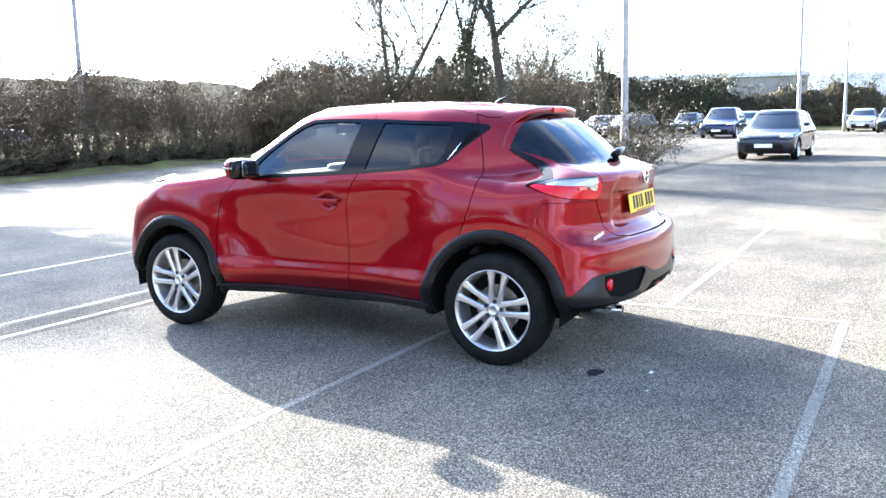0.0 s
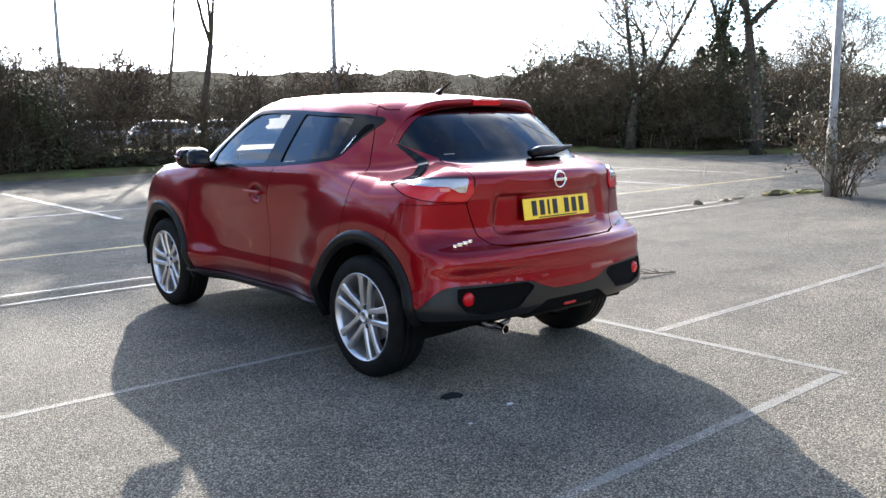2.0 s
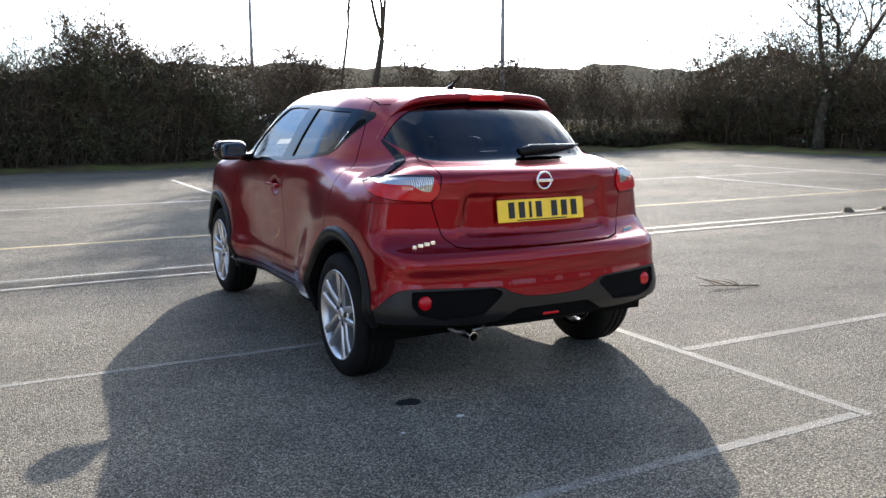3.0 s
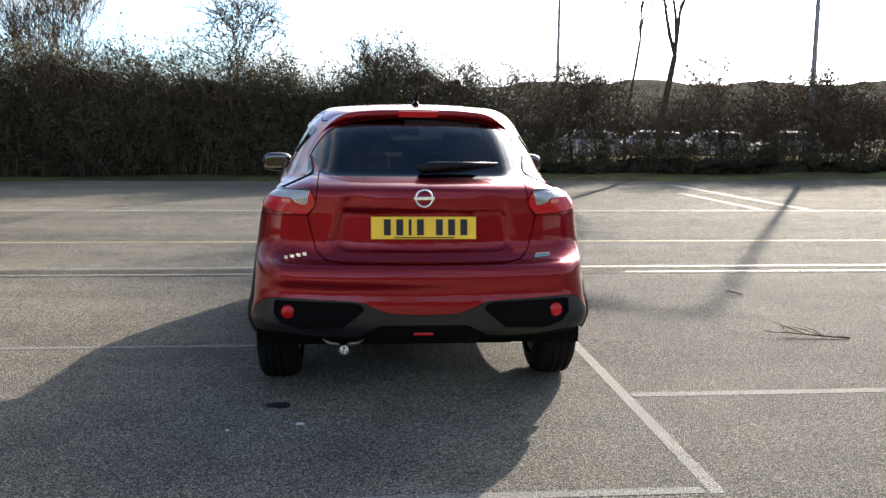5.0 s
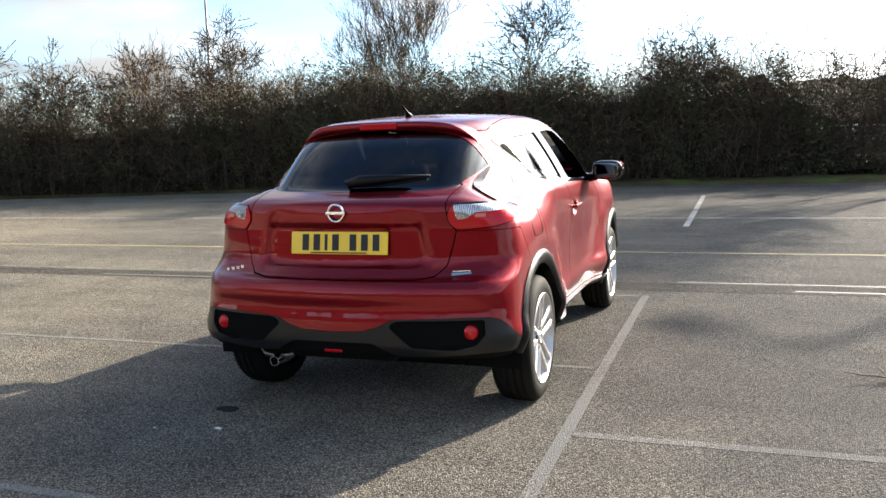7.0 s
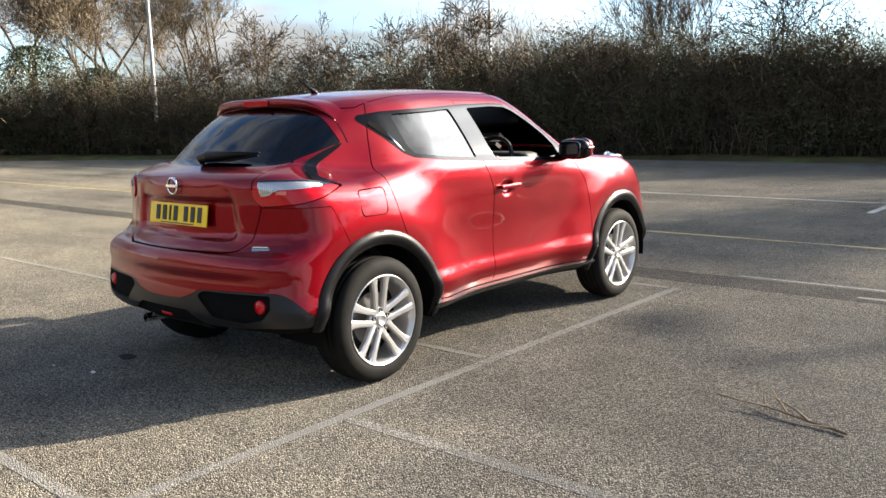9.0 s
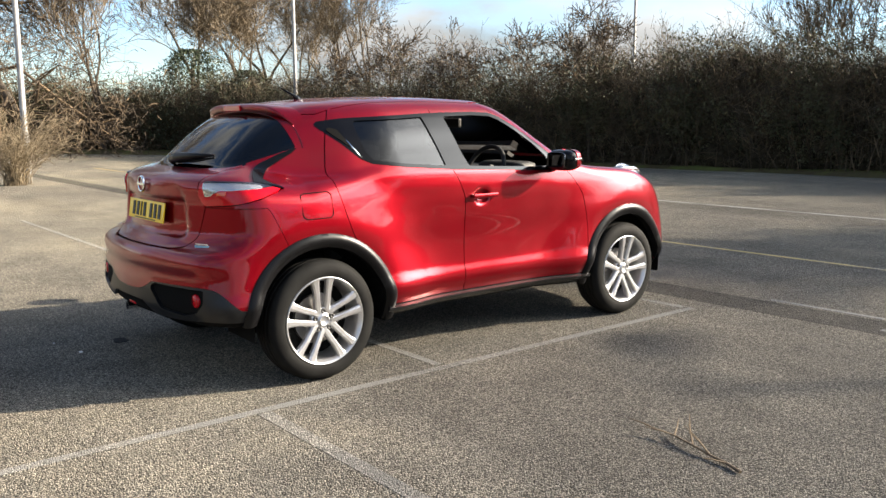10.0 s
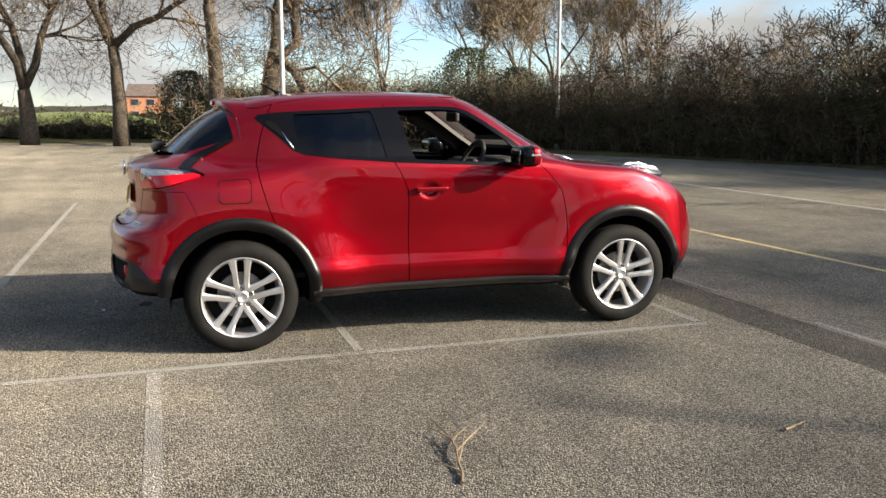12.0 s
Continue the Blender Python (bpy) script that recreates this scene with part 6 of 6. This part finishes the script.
# ---- parked cars ----
def make_parked_car(name, label, paint, at, heading, L=3.95, W=1.72, H=1.48, suv=False, wheels=True):
    """A parked car seen from afar; front towards +y of its own."""
    low_h = 0.62 * H if not suv else 0.60 * H
    hood = spline([(0.0, low_h * 0.93), (0.10 * L, low_h * 0.98), (0.3 * L, low_h * 1.05), (0.72 * L, low_h * 0.98), (0.86 * L, low_h * 0.90), (1.0 * L, low_h * 0.74)])
    back = spline([(0.1, 0.10), (0.35, 0.02), (0.6, 0.0), (0.9, 0.06), (1.2, 0.2)])
    front = spline([(0.1, 0.14), (0.35, 0.03), (0.55, 0.0), (0.75, 0.05), (0.95, 0.22)])
    roofz = spline([(0.0, H * 0.90), (0.25 * L, H * 0.985), (0.45 * L, H), (0.62 * L, H * 0.97), (0.8 * L, H * 0.8)])
    rear_slope = 0.45 if not suv else 0.28

    def field(p):
        x, y, z = np.abs(p[:, 0]), p[:, 1], p[:, 2]
        side = x - (W / 2 - 0.05 * np.maximum(np.abs(y / L - 0.5) - 0.3, 0) * 6 - 0.35 * np.maximum(0.35 - z, 0) - 0.10 * np.maximum(z - 0.7, 0))
        low = smax(side, (z - hood(y) + 0.04 * x * x) * 0.9, 0.10)
        low = smax(low, back(z) + 0.14 * x * x - y, 0.12)
        low = smax(low, y - (L - front(z) - 0.22 * x * x), 0.16)
        low = smax(low, 0.20 - z, 0.04)
        dz = z - low_h
        house = x - (W / 2 - 0.05 - 0.40 * dz)
        house = smax(house, z - roofz(y) + 0.06 * x * x, 0.10)
        house = smax(house, (y - (0.76 * L - 1.45 * dz - 0.35 * x * x)) * 0.55, 0.06)
        house = smax(house, (0.08 + rear_slope * dz + 0.16 * x * x - y) * 0.85, 0.08)
        house = smax(house, low_h * 0.8 - z, 0.05)
        return smin(low, house, 0.04)

    car = empty(name, pose(at[0], at[1], 0, 0, 0, heading), label, "car", "parked cars")
    sh = Shell(field, (-W / 2 - 0.08, -0.1, 0.1), (W / 2 + 0.08, L + 0.1, H + 0.12), 0.065)
    wy = (0.20 * L, 0.80 * L)
    wr = 0.31 if not suv else 0.37

    def wheel_d(v): return np.minimum(np.hypot(v[:, 1] - wy[0], v[:, 2] - wr), np.hypot(v[:, 1] - wy[1], v[:, 2] - wr))
    def glass(v):
        z, y, x = v[:, 2], v[:, 1], np.abs(v[:, 0])
        dz = z - low_h
        band = np.maximum(low_h * 1.10 - z, z - (roofz(y) - 0.10))
        fr = 0.76 * L - 1.45 * dz - 0.35 * x * x
        rr = 0.08 + rear_slope * dz + 0.16 * x * x
        edge = W / 2 - 0.05 - 0.40 * dz
        pillars = np.minimum.reduce([np.abs(y - 0.44 * L) - 0.045, np.abs(y - (fr - 0.18)) - 0.07, np.abs(y - (rr + 0.30)) - 0.09])
        sidey = np.maximum(-pillars, edge - 0.10 - x)
        fronty = np.maximum(fr - 0.06 - y, x - (edge - 0.10))
        reary = np.maximum(y - rr - 0.08, x - (edge - 0.12))
        return np.maximum(band, np.minimum.reduce([sidey, fronty, reary]))
    body = sh.cut(lambda v: wr + 0.055 - wheel_d(v), lambda v: -glass(v))
    part("body", sh.panel(body, 0, 0.03), paint, car, "", smooth=True)
    part("windows", sh.panel(sh.cut(lambda v: glass(v) - 0.01), -0.012, 0.0), FAR_GLASS, car, "dark car glass", smooth=True)
    part("underside", box_bm((W * 0.86, L * 0.92, 0.25), (0, L / 2, 0.33), 0.03), INNER, car)
    for s in (1, -1):
        for y in wy:
            v, f = lathe([(-0.19, 0.0), (-0.19, wr * 0.9), (-0.17, wr), (-0.03, wr), (0.0, wr * 0.92), (0.0, wr * 0.70)], 26)
            wh = part("wheel", ([(a * s + s * (W / 2 - 0.015), b + y, c + wr) for a, b, c in v], f), RUBBER, car, "", smooth=True)
            v, f = lathe([(-0.02, wr * 0.70), (0.0, wr * 0.66), (-0.03, wr * 0.55), (-0.02, 0.05), (-0.015, 0.0)], 20)
            part("rim", ([(a * s + s * (W / 2 - 0.012), b + y, c + wr) for a, b, c in v], f), ALLOY, wh)
        part("headlamp", blob((s * (W / 2 - 0.26), L - 0.23, low_h * 0.76), (0.19, 0.24, 0.085), 2.2, 8, 14), CLEAR_LENS, car, "", smooth=True)
        part("tail_lamp", blob((s * (W / 2 - 0.16), 0.13, low_h * 0.95), (0.09, 0.08, 0.12), 2.4, 8, 14), RED_LENS, car, "", smooth=True)
        part("door_mirror", blob((s * (W / 2 + 0.06), 0.62 * L, low_h * 1.12), (0.10, 0.06, 0.06), 2.4, 8, 12), paint, car, "", smooth=True)
    part("grille", box_bm((W * 0.62, 0.06, 0.24), (0, L - 0.045, 0.36), 0.02), GLOSS_BLACK, car)
    part("upper_grille", box_bm((W * 0.42, 0.05, 0.06), (0, L - 0.10, low_h * 0.72), 0.015), GLOSS_BLACK, car)
    part("number_plate", box_bm((0.50, 0.02, 0.11), (0, L + 0.005, 0.44), 0.004), PLATE_WHITE, car, "white number plate")
    return car


FAR_GLASS = material("dark_car_glass", (0.02, 0.025, 0.03), 0.05, coat=0.5)
DARK_BLUE = make_car_paint("dark_blue_grey_paint", (0.016, 0.018, 0.028), (0.03, 0.034, 0.05))
NAVY = make_car_paint("navy_paint", (0.012, 0.02, 0.06), (0.02, 0.035, 0.10))
BLACK_PAINT = make_car_paint("black_paint", (0.010, 0.010, 0.011), (0.02, 0.02, 0.022))
SILVER = make_car_paint("silver_paint", (0.42, 0.43, 0.44), (0.52, 0.53, 0.54))
PALE_GREEN = make_car_paint("pale_green_paint", (0.28, 0.40, 0.38), (0.36, 0.48, 0.46))
WHITE_PAINT = material("white_car_paint", (0.75, 0.75, 0.74), 0.3, coat=1.0)

make_parked_car("hatchback_car", "dark blue-grey small hatchback facing the camera lane", DARK_BLUE, (25.2, 1.75), 87)
make_parked_car("suv_car", "dark blue large estate suv in the far rows", NAVY, (48.6, 8.1), 92, 4.9, 1.95, 1.72, True)
make_parked_car("small_car", "black small car in the far rows", BLACK_PAINT, (58.5, 12.4), 88)
make_parked_car("small_car", "pale green small car in the far rows", PALE_GREEN, (54.5, 7.8), 90)
make_parked_car("saloon_car", "silver saloon beyond the shrub", SILVER, (56.5, 22.3), 65, 4.4, 1.75, 1.40)
make_parked_car("hatchback_car", "black hatchback beyond the shrub", BLACK_PAINT, (50.0, 13.4), 65, 4.2, 1.78, 1.47)
make_parked_car("hatchback_car", "grey hatchback beyond the shrub", SILVER, (57.0, 17.8), 70, 4.1, 1.75, 1.45)
make_parked_car("saloon_car", "silver car at the far side of the car park", SILVER, (60.0, 1.3), 88, 4.3)
make_parked_car("small_car", "black car at the far side of the car park", BLACK_PAINT, (55.0, -0.6), 88)
for k, (px, py, pt) in enumerate(((12.5, 38.0, WHITE_PAINT), (16.0, 38.5, SILVER), (19.5, 39.0, WHITE_PAINT), (24.0, 40.0, SILVER), (8.0, 38.0, SILVER), (2.0, 37.0, WHITE_PAINT), (-6.0, 37.0, SILVER))):
    make_parked_car("parked_car", "pale car half hidden beyond the hedge", pt, (px, py), 80 + 7 * k, 4.2)


# ---- buildings and hills far off ----
def build_warehouse(at, length, depth, height, label, wall_mat, roof_mat):
    b = empty("warehouse", pose(at[0], at[1], 0, 0, 0, at[2]), label, "building")
    part("wall", box_bm((depth, length, height), (depth / 2, 0, height / 2), 0.05), wall_mat, b)
    pieces = []
    n = int(length / 0.9)
    for i in range(n):
        pieces.append(box_bm((depth * 0.35, 0.45, 0.22), (depth * 0.16, -length / 2 + (i + 0.5) * length / n, height + 0.55), 0.03, rot=None))
    part("roof", joined([box_bm((depth + 0.6, length + 0.6, 0.5), (depth / 2, 0, height + 0.2), 0.08)]), roof_mat, b)
    part("roof_ribs", joined(pieces), roof_mat, b, "pale ribbed roof edge")
    for i in range(int(length / 9)):
        y = -length / 2 + 5 + i * 9
        part("loading_door", box_bm((0.15, 3.4, 3.2), (-0.04, y, 1.6), 0.03), FAR_GLASS, b)


WALL_GREY = mottled("grey_cladding", (0.16, 0.15, 0.14), (0.24, 0.23, 0.22), 0.3, 0.8)
WALL_PALE = mottled("pale_cladding", (0.50, 0.52, 0.53), (0.60, 0.62, 0.63), 0.3, 0.6)
ROOF_PALE = mottled("pale_roof_sheet", (0.45, 0.45, 0.45), (0.58, 0.58, 0.57), 0.5, 0.6)
BRICK = mottled("orange_brick", (0.22, 0.095, 0.055), (0.32, 0.145, 0.08), 2.0, 0.9)
TILE = mottled("brown_roof_tiles", (0.06, 0.045, 0.04), (0.11, 0.085, 0.07), 1.5, 0.9)
build_warehouse((112, 24, 8), 26, 20, 5.9, "grey warehouse with a pale ribbed roof", WALL_GREY, ROOF_PALE)
build_warehouse((140, 2, 4), 34, 25, 6.4, "long pale warehouse beyond the car park", WALL_PALE, ROOF_PALE)


def build_house(at, heading):
    h = empty("brick_house", pose(at[0], at[1], 0.2, 0, 0, heading), "orange brick house with a brown tiled roof", "house")
    part("wall", box_bm((8.0, 7, 4.8), (0, 0, 2.4), 0.02), BRICK, h)
    v = [(-4.4, -3.9, 4.7), (4.4, -3.9, 4.7), (4.4, 3.9, 4.7), (-4.4, 3.9, 4.7), (-3.6, 0, 7.0), (3.6, 0, 7.0)]
    part("roof", (v, [(0, 1, 5, 4), (1, 2, 5), (2, 3, 4, 5), (3, 0, 4), (3, 2, 1, 0)]), TILE, h)
    for x in (-2.6, 0.1, 2.7):
        for z in (1.4, 3.6):
            w = part("window", box_bm((1.4, 0.1, 1.2), (x, -3.53, z), 0.02), WALL_GREY, h, "grey framed window")
            part("pane", box_bm((1.25, 0.1, 1.05), (x, -3.56, z), 0.01), FAR_GLASS, w)


build_house((-165, -1.5), 92)
v_m, f_m = blob((-68, -6.5, 0), (9.0, 7.5, 1.7), 2.0, 14, 30)
tagged(part("lawn_mound", (v_m, f_m), GRASS, smooth=True), "smooth green grass mound beyond the trees", "mound", kind="structure")
frame_bar = [tube([(-40.3, 4.6, 0), (-40.3, 4.6, 1.35)], [0.04, 0.04], 6), tube([(-40.3, 4.6, 1.33), (-40.4, 5.7, 1.33)], [0.04, 0.04], 6), tube([(-40.4, 5.7, 0), (-40.4, 5.7, 1.35)], [0.04, 0.04], 6), tube([(-40.3, 4.6, 1.0), (-39.6, 4.0, 0.0)], [0.03, 0.03], 6)]
tagged(part("metal_barrier", merge(frame_bar), POST), "small galvanised steel barrier frame on the verge", "barrier")


def build_hills():
    az = spline([(-40, 4), (0, 6), (28, 8), (38, 12), (44, 20), (51, 23.5), (62, 23), (73, 25), (84, 22), (98, 16), (125, 10), (160, 6), (220, 4)])
    rng = np.random.default_rng(9)
    verts, faces = [], []
    n, m = 260, 9
    for i in range(n + 1):
        a = -40 + 260 * i / n
        hgt = float(az(a)) * (1 + 0.04 * math.sin(a * 0.9) + 0.03 * math.sin(a * 2.7)) + rng.normal(0, 0.25)
        for j in range(m):
            k = j / (m - 1)
            r = 230 + 520 * k
            z = hgt * (r / 420) * math.sin(min(k * 2.2, 1) * math.pi / 2) ** 1.3 - 0.5 + rng.normal(0, 0.3) * (k > 0.1)
            verts.append((r * math.cos(radians(a)), r * math.sin(radians(a)), z))
    for i in range(n):
        for j in range(m - 1):
            faces.append((i * m + j, i * m + j + 1, (i + 1) * m + j + 1, (i + 1) * m + j))
    tagged(part("far_hill", (verts, faces), HILL, smooth=True), "far wooded hillside on the skyline", "hill", kind="structure")


build_hills()
